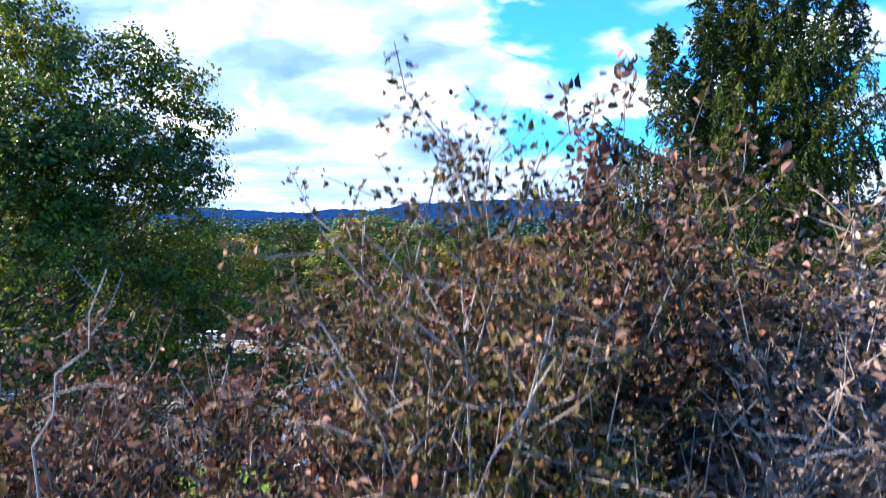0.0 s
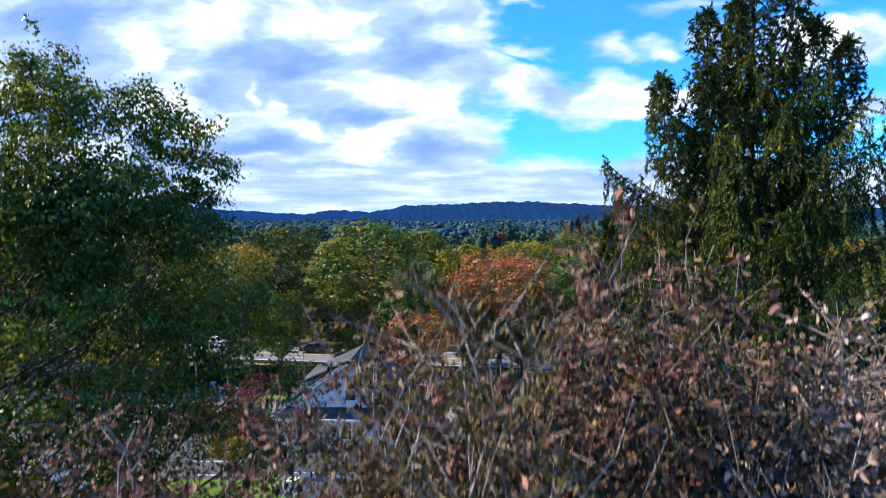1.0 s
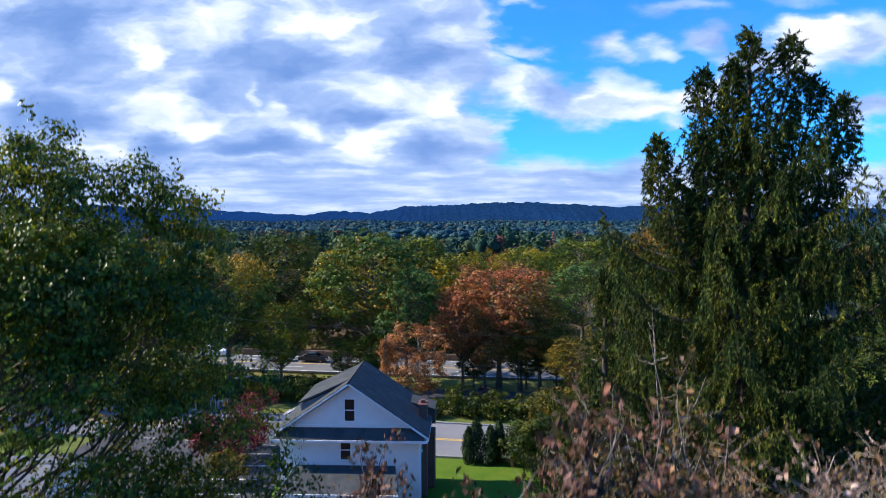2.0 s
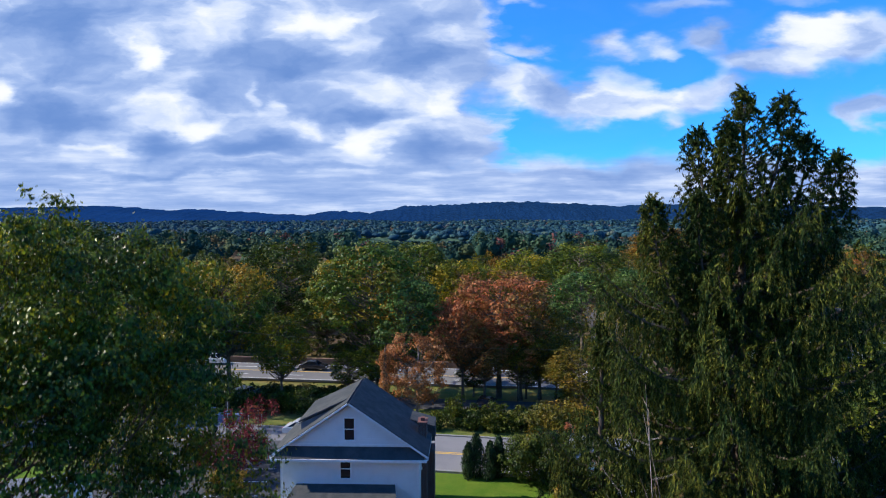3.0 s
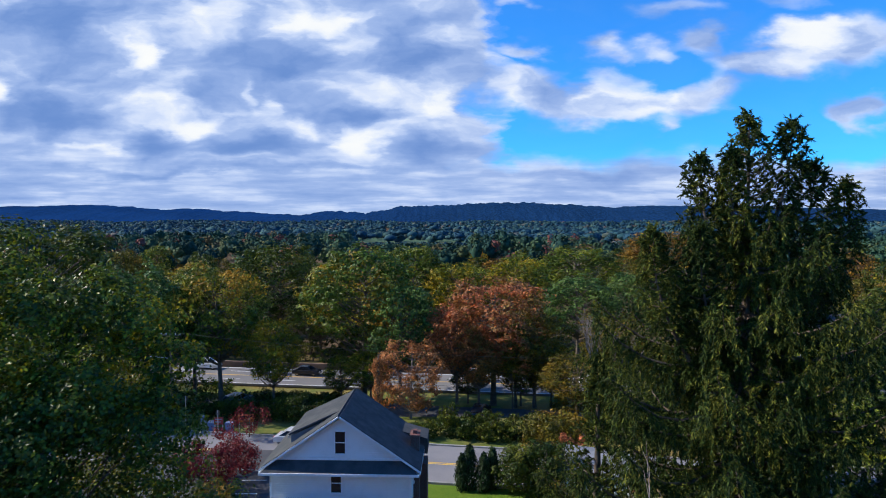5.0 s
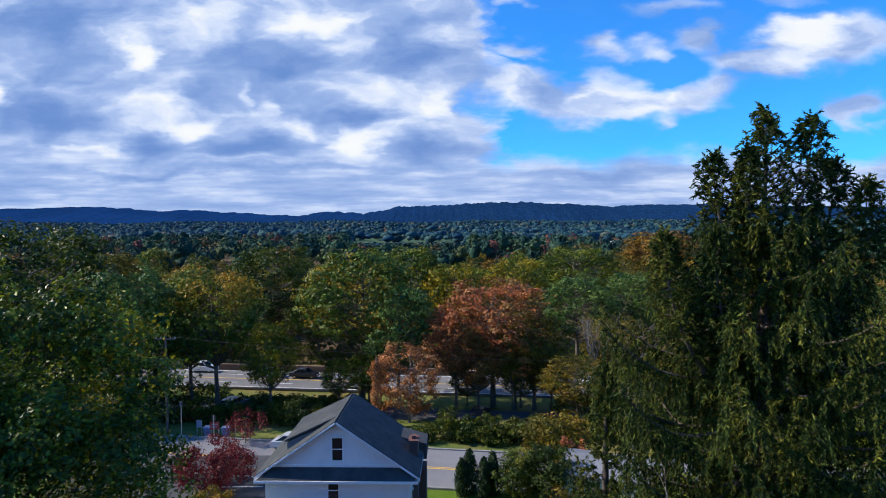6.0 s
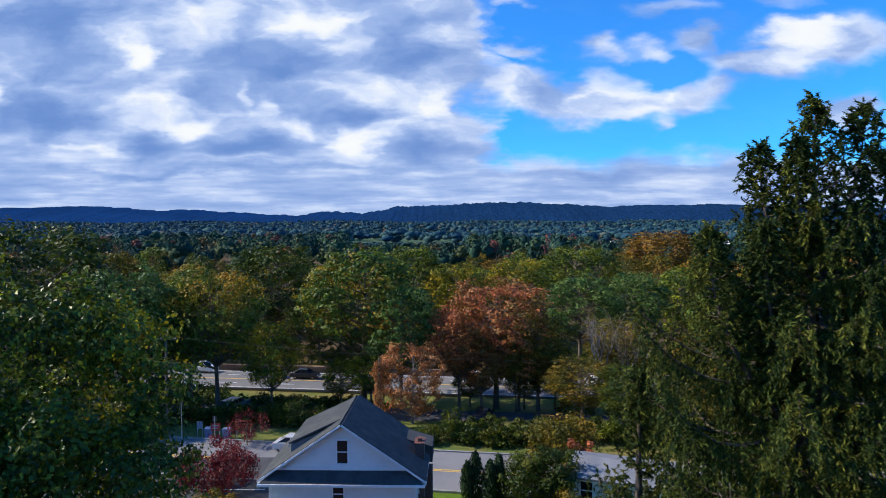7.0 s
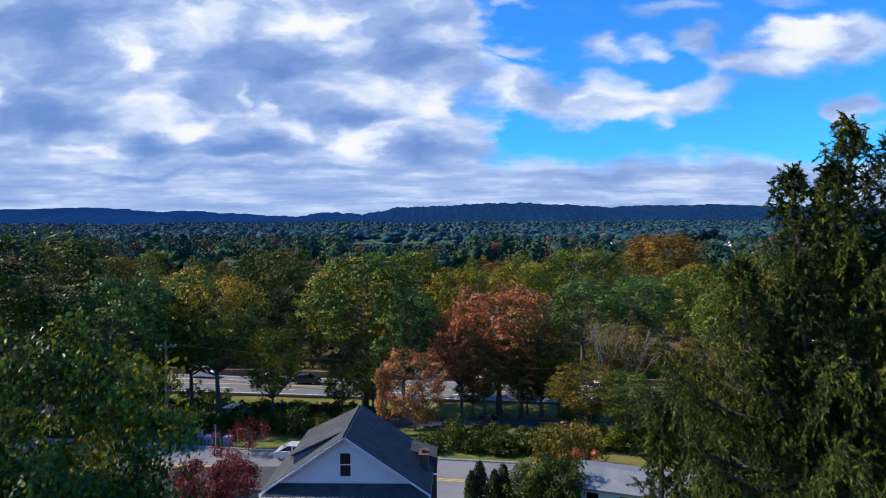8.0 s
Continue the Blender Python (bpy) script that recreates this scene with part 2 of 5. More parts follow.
def ground_material():
    m, w = material("ground")
    c = w.n("ShaderNodeTexCoord").outputs["Object"]
    big, mid, fine = w.noise(c, 0.07, 5, 0.6), w.noise(c, 0.6, 5, 0.65), w.noise(c, 9.0, 4, 0.7)
    grass = w.mix(w.step(mid, 0.3, 0.7), (0.085, 0.13, 0.028), (0.17, 0.17, 0.045))
    grass = w.mix(w.step(big, 0.42, 0.62), grass, (0.22, 0.17, 0.06))
    y = w.n("ShaderNodeSeparateXYZ", {0: c}).outputs[1]
    mown = w.mix(w.step(mid, 0.3, 0.7), (0.075, 0.150, 0.014), (0.115, 0.175, 0.020))
    grass = w.mix(w.step(y, 53, 56, 1, 0), grass, mown)
    litter = w.mix(w.step(mid, 0.35, 0.65), (0.07, 0.055, 0.03), (0.13, 0.085, 0.05))
    woods = w.math("MAXIMUM", w.step(y, 36, 42, 1, 0), w.step(y, 104, 120))
    col = w.mix(woods, grass, litter)
    shade = w.math("ADD", w.math("MULTIPLY", fine, 0.8), 0.6)
    col = w.n("ShaderNodeMix", {0: 1.0, 6: col, 7: shade}, data_type="RGBA", blend_type="MULTIPLY").outputs[2]
    bsdf = w.n("ShaderNodeBsdfPrincipled", {"Base Color": col, "Roughness": 0.95, "Specular IOR Level": 0.1})
    rel = w.n("ShaderNodeBump", {"Height": fine, "Strength": 0.6, "Distance": 0.1}).outputs[0]
    w.tree.links.new(rel, bsdf.inputs["Normal"])
    w.n("ShaderNodeOutputMaterial", {0: bsdf.outputs[0]})
    return m


def glass_material():
    m, w = material("window_glass")
    bsdf = w.n("ShaderNodeBsdfPrincipled", {"Base Color": (0.012, 0.015, 0.02, 1), "Roughness": 0.08, "Specular IOR Level": 0.4})
    w.n("ShaderNodeOutputMaterial", {0: bsdf.outputs[0]})
    return m


GROUND = ground_material()
ASPHALT = surface("asphalt", (0.17, 0.17, 0.18), (0.21, 0.205, 0.21), 0.25, 0.9, 0.3, 14, stain=(0.12, 0.12, 0.13))
DARK_ASPHALT = surface("dark_asphalt", (0.055, 0.058, 0.065), (0.075, 0.075, 0.08), 0.3, 0.9, 0.3, 14, stain=(0.045, 0.047, 0.05))
HIGHWAY = surface("highway_concrete", (0.145, 0.143, 0.145), (0.18, 0.176, 0.172), 0.15, 0.85, 0.2, 10, stain=(0.14, 0.14, 0.145))
LINE_WHITE = plain("white_road_paint", (0.75, 0.75, 0.73), 0.7)
LINE_YELLOW = plain("yellow_road_paint", (0.70, 0.42, 0.06), 0.7)
KERB = surface("kerb_concrete", (0.22, 0.215, 0.20), (0.29, 0.285, 0.27), 2, 0.9)
SIDING = siding_material()
TRIM = plain("white_trim", (0.82, 0.82, 0.82), 0.45)
SHINGLE = surface("slate_grey_shingles", (0.056, 0.062, 0.066), (0.076, 0.080, 0.082), 1.5, 0.95, 0.3, 18, spec=0.03, stain=(0.092, 0.095, 0.094))
BRICK = brick_material()
GLASS = glass_material()
BARK = surface("grey_brown_bark", (0.10, 0.075, 0.055), (0.16, 0.13, 0.10), 3, 0.95, 0.8, 30)
PALE_BARK = surface("pale_grey_bark", (0.17, 0.14, 0.12), (0.27, 0.23, 0.20), 3, 0.9, 0.6, 30)
TWIG = surface("tan_twigs", (0.11, 0.08, 0.06), (0.44, 0.35, 0.29), 2.5, 0.85, 0.2, 30)
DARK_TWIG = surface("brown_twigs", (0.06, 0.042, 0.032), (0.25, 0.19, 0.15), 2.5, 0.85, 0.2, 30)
SPRUCE_BARK = surface("spruce_bark", (0.07, 0.05, 0.04), (0.13, 0.10, 0.08), 3, 0.95, 0.8, 30)
POLE_WOOD = surface("weathered_pole_wood", (0.09, 0.07, 0.055), (0.14, 0.11, 0.09), 2, 0.9, 0.4, 20)
METAL = plain("grey_metal", (0.45, 0.46, 0.47), 0.4, 0.8)
CABLE = plain("black_cable", (0.02, 0.02, 0.022), 0.6)
RUBBER = plain("black_rubber", (0.015, 0.015, 0.016), 0.8)
RIM = plain("alloy_rim", (0.5, 0.5, 0.52), 0.3, 0.9)
LAMP_RED = plain("red_lamp_lens", (0.45, 0.02, 0.02), 0.25)
LAMP_CLEAR = plain("clear_lamp_lens", (0.75, 0.75, 0.72), 0.15)
WALL_BROWN = surface("brown_barrier", (0.16, 0.10, 0.075), (0.22, 0.14, 0.10), 0.5, 0.9)
GREY_ROOF = surface("pale_grey_roofing", (0.15, 0.16, 0.175), (0.21, 0.215, 0.23), 0.6, 0.8, 0.2, 12)

LEAF_GREEN = foliage("green_leaves", [(0.050, 0.078, 0.009), (0.111, 0.142, 0.011), (0.200, 0.202, 0.014)])
LEAF_DARK = foliage("dark_green_leaves", [(0.027, 0.048, 0.008), (0.053, 0.077, 0.008), (0.105, 0.111, 0.009)])
LEAF_BLUE = foliage("blue_green_leaves", [(0.043, 0.092, 0.020), (0.084, 0.142, 0.029), (0.136, 0.196, 0.037)])
LEAF_OLIVE = foliage("olive_leaves", [(0.075, 0.074, 0.008), (0.144, 0.117, 0.011), (0.230, 0.138, 0.015)])
LEAF_GOLD = foliage("yellow_green_leaves", [(0.084, 0.113, 0.010), (0.196, 0.177, 0.010), (0.353, 0.246, 0.011)])
LEAF_MIXED = foliage("green_and_gold_leaves", [(0.063, 0.108, 0.015), (0.133, 0.165, 0.018), (0.277, 0.207, 0.019), (0.429, 0.219, 0.022)], patch=0.16)
LEAF_RUST = foliage("rust_red_leaves", [(0.204, 0.116, 0.026), (0.374, 0.130, 0.044), (0.484, 0.156, 0.061)], patch=0.2)
LEAF_RUST_MIX = foliage("rust_and_olive_leaves", [(0.140, 0.136, 0.023), (0.297, 0.166, 0.037), (0.503, 0.166, 0.061), (0.608, 0.196, 0.074)], patch=0.14)
LEAF_SALMON = foliage("orange_leaves", [(0.242, 0.095, 0.028), (0.396, 0.164, 0.055), (0.517, 0.238, 0.089)], patch=0.4)
LEAF_ORANGE = foliage("brown_orange_leaves", [(0.13, 0.070, 0.012), (0.22, 0.115, 0.014), (0.29, 0.15, 0.016)])
LEAF_CRIMSON = foliage("crimson_leaves", [(0.097, 0.010, 0.012), (0.176, 0.022, 0.025), (0.229, 0.049, 0.042)])
LEAF_BROWN = foliage("dry_brown_leaves", [(0.048, 0.046, 0.010), (0.108, 0.080, 0.019), (0.190, 0.098, 0.038), (0.290, 0.165, 0.098)], patch=0.9, gloss=0.18, rough=0.5, spread=0.9)
LEAF_RUSSET = foliage("russet_leaves", [(0.035, 0.025, 0.010), (0.098, 0.045, 0.025), (0.190, 0.080, 0.050), (0.280, 0.160, 0.115)], patch=0.9, gloss=0.18, rough=0.5, spread=0.95)
LEAF_TAN = foliage("pinkish_tan_leaves", [(0.069, 0.046, 0.026), (0.184, 0.110, 0.075), (0.340, 0.210, 0.155), (0.490, 0.365, 0.300)], patch=0.9, gloss=0.18, rough=0.5, spread=0.95)
LEAF_NEAR = foliage("glossy_green_leaves", [(0.044, 0.077, 0.010), (0.099, 0.132, 0.011), (0.200, 0.211, 0.013), (0.393, 0.280, 0.013)], patch=0.35, translucent=0.38, gloss=0.28, rough=0.40, spread=0.65)
NEEDLES = foliage("spruce_needles", [(0.022, 0.039, 0.010), (0.055, 0.075, 0.013), (0.145, 0.142, 0.021)], patch=0.8, translucent=0.18, gloss=0.08, rough=0.5, spread=0.7)
ARBOR = foliage("arborvitae_green", [(0.018, 0.040, 0.014), (0.035, 0.062, 0.02)], patch=1.0, translucent=0.15)
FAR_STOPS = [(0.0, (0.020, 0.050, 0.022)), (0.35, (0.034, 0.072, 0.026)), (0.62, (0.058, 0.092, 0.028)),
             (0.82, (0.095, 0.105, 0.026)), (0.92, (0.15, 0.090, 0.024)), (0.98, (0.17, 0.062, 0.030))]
# blue lift over FAR_STOPS is distance haze in the leaf colour, stronger farther off
HAZED_LEAF = hazed_foliage("hazed_foliage", [(at, (r * 0.95, g * 1.04, bl * 1.3 + 0.012)) for at, (r, g, bl) in FAR_STOPS])
HAZIER_LEAF = hazed_foliage("hazier_foliage", [(at, (r * 0.80, g * 1.08, bl * 1.9 + 0.040)) for at, (r, g, bl) in FAR_STOPS])
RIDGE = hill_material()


# ---- geometry helpers ----
class Geo:
    """Gathers vertices and quads, then makes one mesh of them."""

    def __init__(self):
        self.v, self.q, self.n = [], [], 0

    def add(self, verts, quads):
        verts = np.asarray(verts, float).reshape(-1, 3)
        self.v.append(verts)
        self.q.append(np.asarray(quads, np.int64).reshape(-1, 4) + self.n)
        self.n += len(verts)
        return self

    def box(self, lo, hi, m=None):
        (a, b, c), (d, e, f) = lo, hi
        v = [(a, b, c), (d, b, c), (d, e, c), (a, e, c), (a, b, f), (d, b, f), (d, e, f), (a, e, f)]
        if m is not None:
            v = [tuple(m @ Vector(p)) for p in v]
        return self.add(v, [(0, 3, 2, 1), (4, 5, 6, 7), (0, 1, 5, 4), (1, 2, 6, 5), (2, 3, 7, 6), (3, 0, 4, 7)])

    def tube(self, points, radii, sides=6):
        p = np.asarray(points, float)
        k = len(p)
        t = np.gradient(p, axis=0)
        t /= np.linalg.norm(t, axis=1)[:, None] + 1e-9
        ref = np.array((0.0, 0.0, 1.0)) if abs(t[0][2]) < 0.8 else np.array((1.0, 0.0, 0.0))
        u = np.cross(t, ref)
        u /= np.linalg.norm(u, axis=1)[:, None] + 1e-9
        w = np.cross(t, u)
        a = np.arange(sides) * 2 * np.pi / sides
        r = np.asarray(radii, float)[:, None, None]
        v = p[:, None, :] + r * (u[:, None, :] * np.cos(a)[None, :, None] + w[:, None, :] * np.sin(a)[None, :, None])
        i, j = np.meshgrid(np.arange(k - 1), np.arange(sides), indexing="ij")
        i, j = i.ravel(), j.ravel()
        j2 = (j + 1) % sides
        quads = np.stack((i * sides + j, i * sides + j2, (i + 1) * sides + j2, (i + 1) * sides + j), 1)
        return self.add(v, quads)

    def leaves(self, pos, normal, length, width, rng, along=None, fold=0.12):
        """One folded diamond a leaf."""
        pos, normal = np.asarray(pos, float), np.asarray(normal, float)
        k = len(pos)
        normal = normal / (np.linalg.norm(normal, axis=1)[:, None] + 1e-9)
        if along is None:
            along = rng.normal(size=(k, 3))
        u = along - normal * np.sum(along * normal, 1)[:, None]
        u /= np.linalg.norm(u, axis=1)[:, None] + 1e-9
        w = np.cross(normal, u)
        length = np.broadcast_to(np.asarray(length, float), (k,))[:, None]
        width = np.broadcast_to(np.asarray(width, float), (k,))[:, None]
        lift = normal * width * fold
        v = np.stack((pos - u * length / 2, pos + w * width / 2 + lift, pos + u * length / 2, pos - w * width / 2 + lift), 1)
        return self.add(v, np.arange(4 * k).reshape(k, 4))

    def ovals(self, pos, normal, length, width, rng, along=None, curl=0.25):
        """One oval leaf of two halves folded along the rib, its tip curled."""
        pos, normal = np.asarray(pos, float), np.asarray(normal, float)
        k = len(pos)
        normal = normal / (np.linalg.norm(normal, axis=1)[:, None] + 1e-9)
        if along is None:
            along = rng.normal(size=(k, 3))
        u = along - normal * np.sum(along * normal, 1)[:, None]
        u /= np.linalg.norm(u, axis=1)[:, None] + 1e-9
        w = np.cross(normal, u)
        length = np.broadcast_to(np.asarray(length, float), (k,))[:, None]
        width = np.broadcast_to(np.asarray(width, float), (k,))[:, None]
        bend = rng.uniform(-curl, curl, (k, 1)) * length
        up = normal * width * 0.22
        low = u * length * -0.22
        high = u * length * 0.2 + normal * bend * 0.25
        v = np.stack((pos - u * length / 2, pos + low + w * width / 2 + up, pos + high + w * width * 0.42 + up, pos + u * length / 2 + normal * bend,
                      pos + high - w * width * 0.42 + up, pos + low - w * width / 2 + up), 1)
        i = np.arange(k)[:, None] * 6
        return self.add(v, np.concatenate((i + np.array((0, 1, 2, 3)), i + np.array((0, 3, 4, 5))), 0))

    def mesh(self, name, mat, smooth=False):
        me = bpy.data.meshes.new(name)
        v, q = np.concatenate(self.v), np.concatenate(self.q)
        me.vertices.add(len(v))
        me.vertices.foreach_set("co", v.astype(np.float32).ravel())
        me.loops.add(q.size)
        me.loops.foreach_set("vertex_index", q.astype(np.int32).ravel())
        me.polygons.add(len(q))
        me.polygons.foreach_set("loop_start", np.arange(0, q.size, 4, dtype=np.int32))
        me.polygons.foreach_set("use_smooth", np.full(len(q), smooth))
        me.update(calc_edges=True)
        me.validate()
        me.materials.append(mat)
        return me


def part(name, geo, mat, parent, label="", smooth=False):
    ob = new(name, geo.mesh(name, mat, smooth))
    ob.parent = parent
    return tagged(ob, label)


def thing(name, label, category, m=None, group="", kind=""):
    ob = tagged(new(name), label, category, group, kind)
    ob.matrix_basis = m or Matrix.Identity(4)
    return ob


def poly_part(name, verts, faces, mat, parent, label="", m=None):
    """A part from a few corners; faces of any number of sides."""
    me = bpy.data.meshes.new(name)
    me.from_pydata([tuple(m @ Vector(v)) if m else v for v in verts], [], faces)
    bm = bmesh.new()
    bm.from_mesh(me)
    bmesh.ops.recalc_face_normals(bm, faces=bm.faces)
    bm.to_mesh(me)
    bm.free()
    me.materials.append(mat)
    ob = new(name, me)
    ob.parent = parent
    return tagged(ob, label)


def ground_z(x, y):
    """Height of the land: a hillside that falls to a flat valley."""
    z = np.interp(y, [-400, -20, 0, 12, 25, 36, 41, 53, 67, 82, 90, 1050, 2150, 6000], [22, 11, 9.8, 6, 1, -3.4, -4.6, -4.8, -4.9, -6.6, -7, -7, 17, 17])
    return z


# ---- ground and roads ----
def build_ground():
    xs = np.concatenate((np.linspace(-4500, -200, 20), np.linspace(-190, 190, 78), np.linspace(200, 4500, 20)))
    ys = np.concatenate((np.linspace(-400, -30, 8), np.linspace(-25, 110, 82), np.linspace(120, 4800, 30)))
    X, Y = np.meshgrid(xs, ys)
    Z = ground_z(X, Y)
    rough = np.where((Y < 40) & (Y > -30), 0.25 * np.sin(X * 0.7 + Y * 0.3) + 0.2 * np.sin(Y * 1.1 - X * 0.4), 0)
    Z = Z + rough
    k = len(xs)
    i, j = np.meshgrid(np.arange(len(ys) - 1), np.arange(k - 1), indexing="ij")
    a = (i * k + j).ravel()
    g = Geo().add(np.stack((X, Y, Z), -1), np.stack((a, a + 1, a + k + 1, a + k), 1))
    ob = new("ground", g.mesh("ground", GROUND, True))
    tagged(ob, "sloping hillside with leaf litter and mown valley lawns", "ground", kind="structure")


def strip(name, x0, x1, centre, slope, half, z, mat, label, category, kind="structure", parent=None, thick=0.3):
    """A level band across the view; its middle is at y = centre + slope * x."""
    n = max(2, int((x1 - x0) / 5))
    xs = np.linspace(x0, x1, n)
    v, q = [], []
    for x in xs:
        yc = centre + slope * x
        v += [(x, yc - half, z), (x, yc + half, z), (x, yc + half, z - thick), (x, yc - half, z - thick)]
    for i in range(n - 1):
        for j in range(4):
            q.append((4 * i + j, 4 * i + 4 + j, 4 * i + 4 + (j + 1) % 4, 4 * i + (j + 1) % 4))
    q += [(0, 1, 2, 3), (4 * n - 1, 4 * n - 2, 4 * n - 3, 4 * n - 4)]
    ob = new(name, Geo().add(v, q).mesh(name, mat))
    if parent:
        ob.parent = parent
        return tagged(ob, label)
    return tagged(ob, label, category, kind=kind)


build_ground()
ROAD_C, ROAD_S = 57.5, -0.16
HWY_C, HWY_S = 94.3, -0.137
road = strip("road", -220, 220, ROAD_C, ROAD_S, 4.4, -4.72, ASPHALT, "grey asphalt side road with a yellow centre line", "road")
strip("centre_line", -220, 220, ROAD_C - 0.3, ROAD_S, 0.07, -4.714, LINE_YELLOW, "", "", parent=road, thick=0.004)
strip("centre_line", -220, 220, ROAD_C, ROAD_S, 0.07, -4.714, LINE_YELLOW, "", "", parent=road, thick=0.004)
strip("kerb", -220, 220, ROAD_C + 4.55, ROAD_S, 0.13, -4.6, KERB, "low concrete kerb between road and verge", "kerb")
strip("kerb", -220, 220, ROAD_C - 4.55, ROAD_S, 0.13, -4.6, KERB, "low concrete kerb between road and lawn", "kerb")
highway = strip("road", -320, 320, HWY_C, HWY_S, 5.0, -6.55, HIGHWAY, "pale grey four-lane highway with dashed lane lines", "highway")
for dy in (-4.7, 4.7):
    strip("edge_line", -320, 320, HWY_C + dy, HWY_S, 0.08, -6.544, LINE_WHITE, "", "", parent=highway, thick=0.004)
for i in range(56):
    for dy in (-2.4, 2.4):
        x = -250 + i * 9.0
        strip("lane_dash", x, x + 3.2, HWY_C + dy, HWY_S, 0.08, -6.544, LINE_WHITE, "", "", parent=highway, thick=0.004)
strip("edge_line", -320, 320, HWY_C, HWY_S, 0.12, -6.544, LINE_YELLOW, "", "", parent=highway, thick=0.004)
strip("barrier", -320, 320, HWY_C + 6.0, HWY_S, 0.2, -5.7, WALL_BROWN, "low brown barrier along the far side of the highway", "barrier", thick=1.3)
strip("pavement", -60, 26, 75.5, HWY_S, 3.4, -5.75, DARK_ASPHALT, "dark asphalt parking strip behind the hedge", "parking strip", thick=0.9)
# also laid over the road's near half, dark asphalt standing in for shade
drive = new("pavement", Geo().box((-33.0, 44, -5.2), (-12.9, 60.6, -4.66)).mesh("pavement", DARK_ASPHALT))
tagged(drive, "dark asphalt driveway with faded white bay lines, extended as shade over the road", "driveway", kind="structure")
for i in range(4):
    part("bay_line", Geo().box((-19.8, 45.3 + i * 2.7, -4.66), (-14.6, 45.42 + i * 2.7, -4.656)), LINE_WHITE, drive)


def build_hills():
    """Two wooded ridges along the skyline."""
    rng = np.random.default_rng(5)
    # crest heights set so that the outline fits the camera's view
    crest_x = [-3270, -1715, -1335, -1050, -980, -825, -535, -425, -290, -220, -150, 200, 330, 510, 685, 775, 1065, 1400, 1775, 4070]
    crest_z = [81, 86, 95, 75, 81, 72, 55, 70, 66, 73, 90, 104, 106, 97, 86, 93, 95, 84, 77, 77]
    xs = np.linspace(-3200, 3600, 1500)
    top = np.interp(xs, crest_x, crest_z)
    trees = sum(np.interp(xs, np.arange(-3300, 3800, s), rng.uniform(-1, 1, len(np.arange(-3300, 3800, s)))) * a for s, a in ((38, 1.6), (15, 2.6), (6, 3.2)))
    rows = np.array((0.0, 0.12, 0.28, 0.45, 0.62, 0.78, 0.9, 1.0))
    v = []
    for r in rows:
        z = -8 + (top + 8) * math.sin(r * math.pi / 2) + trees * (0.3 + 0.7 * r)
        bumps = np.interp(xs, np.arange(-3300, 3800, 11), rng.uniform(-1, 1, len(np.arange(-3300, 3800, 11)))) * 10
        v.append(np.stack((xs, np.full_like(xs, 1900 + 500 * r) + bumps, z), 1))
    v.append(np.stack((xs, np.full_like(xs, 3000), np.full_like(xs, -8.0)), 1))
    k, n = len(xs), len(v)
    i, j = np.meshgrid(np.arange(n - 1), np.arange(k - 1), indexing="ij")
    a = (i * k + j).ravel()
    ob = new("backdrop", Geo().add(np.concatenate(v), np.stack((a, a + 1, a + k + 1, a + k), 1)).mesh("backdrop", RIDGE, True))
    tagged(ob, "long wooded ridge, its deep blue haze painted in and glowing", "hills", kind="structure")


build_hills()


# ---- trees ----
def crown_points(rng, lobes, n, shell=0.28):
    """Points and outward normals over a set of lobes (x, y, z, radius, flatness)."""
    L = np.asarray(lobes, float)
    area = L[:, 3] ** 2
    pick = rng.choice(len(L), n, p=area / area.sum())
    d = rng.normal(size=(n, 3))
    d[:, 2] += 0.25
    d /= np.linalg.norm(d, axis=1)[:, None]
    r = L[pick, 3] * (1.05 - shell * rng.random(n) ** 1.3 * 2)
    # a wavy outline to each lobe
    wave = 1 + 0.16 * np.sin(d[:, 0] * 5 + pick) * np.sin(d[:, 1] * 6 + 2 * pick) + 0.1 * np.sin(d[:, 2] * 9 + pick)
    p = L[pick, :3] + d * (r * wave)[:, None] * np.stack((np.ones(n), np.ones(n), L[pick, 4]), 1)
    return p, d


def sprays(rng, p, d, per, spread):
    """Leaves gathered round the twig ends, with gaps between the sprays."""
    n = len(p) * per
    size = np.repeat(rng.uniform(0.6, 1.3, len(p)), per)[:, None] * spread
    off = rng.normal(size=(n, 3)) * size * np.array((1, 1, 0.55))
    return np.repeat(p, per, 0) + off, np.repeat(d, per, 0) + off / spread * 0.4


def crown_lobes(rng, radius, bottom, top, count, size=0.36, cone=0.0):
    """Lobes set over an egg-shaped crown, uneven."""
    out = []
    mid, half = (bottom + top) / 2, (top - bottom) / 2
    for i in range(count):
        u = (i + 0.5) / count
        h = -0.95 + 1.85 * u
        ring = math.sqrt(max(0.05, 1 - abs(h) ** 2.3)) * (1 - cone * max(0, h))
        a = i * 2.399 + rng.uniform(-0.5, 0.5)
        s = size * radius * rng.uniform(0.7, 1.25)
        rr = ring * (radius - s * 0.55) * rng.uniform(0.72, 1.08)
        out.append((rr * math.cos(a), rr * math.sin(a), mid + h * (half - s * 0.5) + rng.uniform(-0.4, 0.4), s, rng.uniform(0.65, 0.9)))
    return out


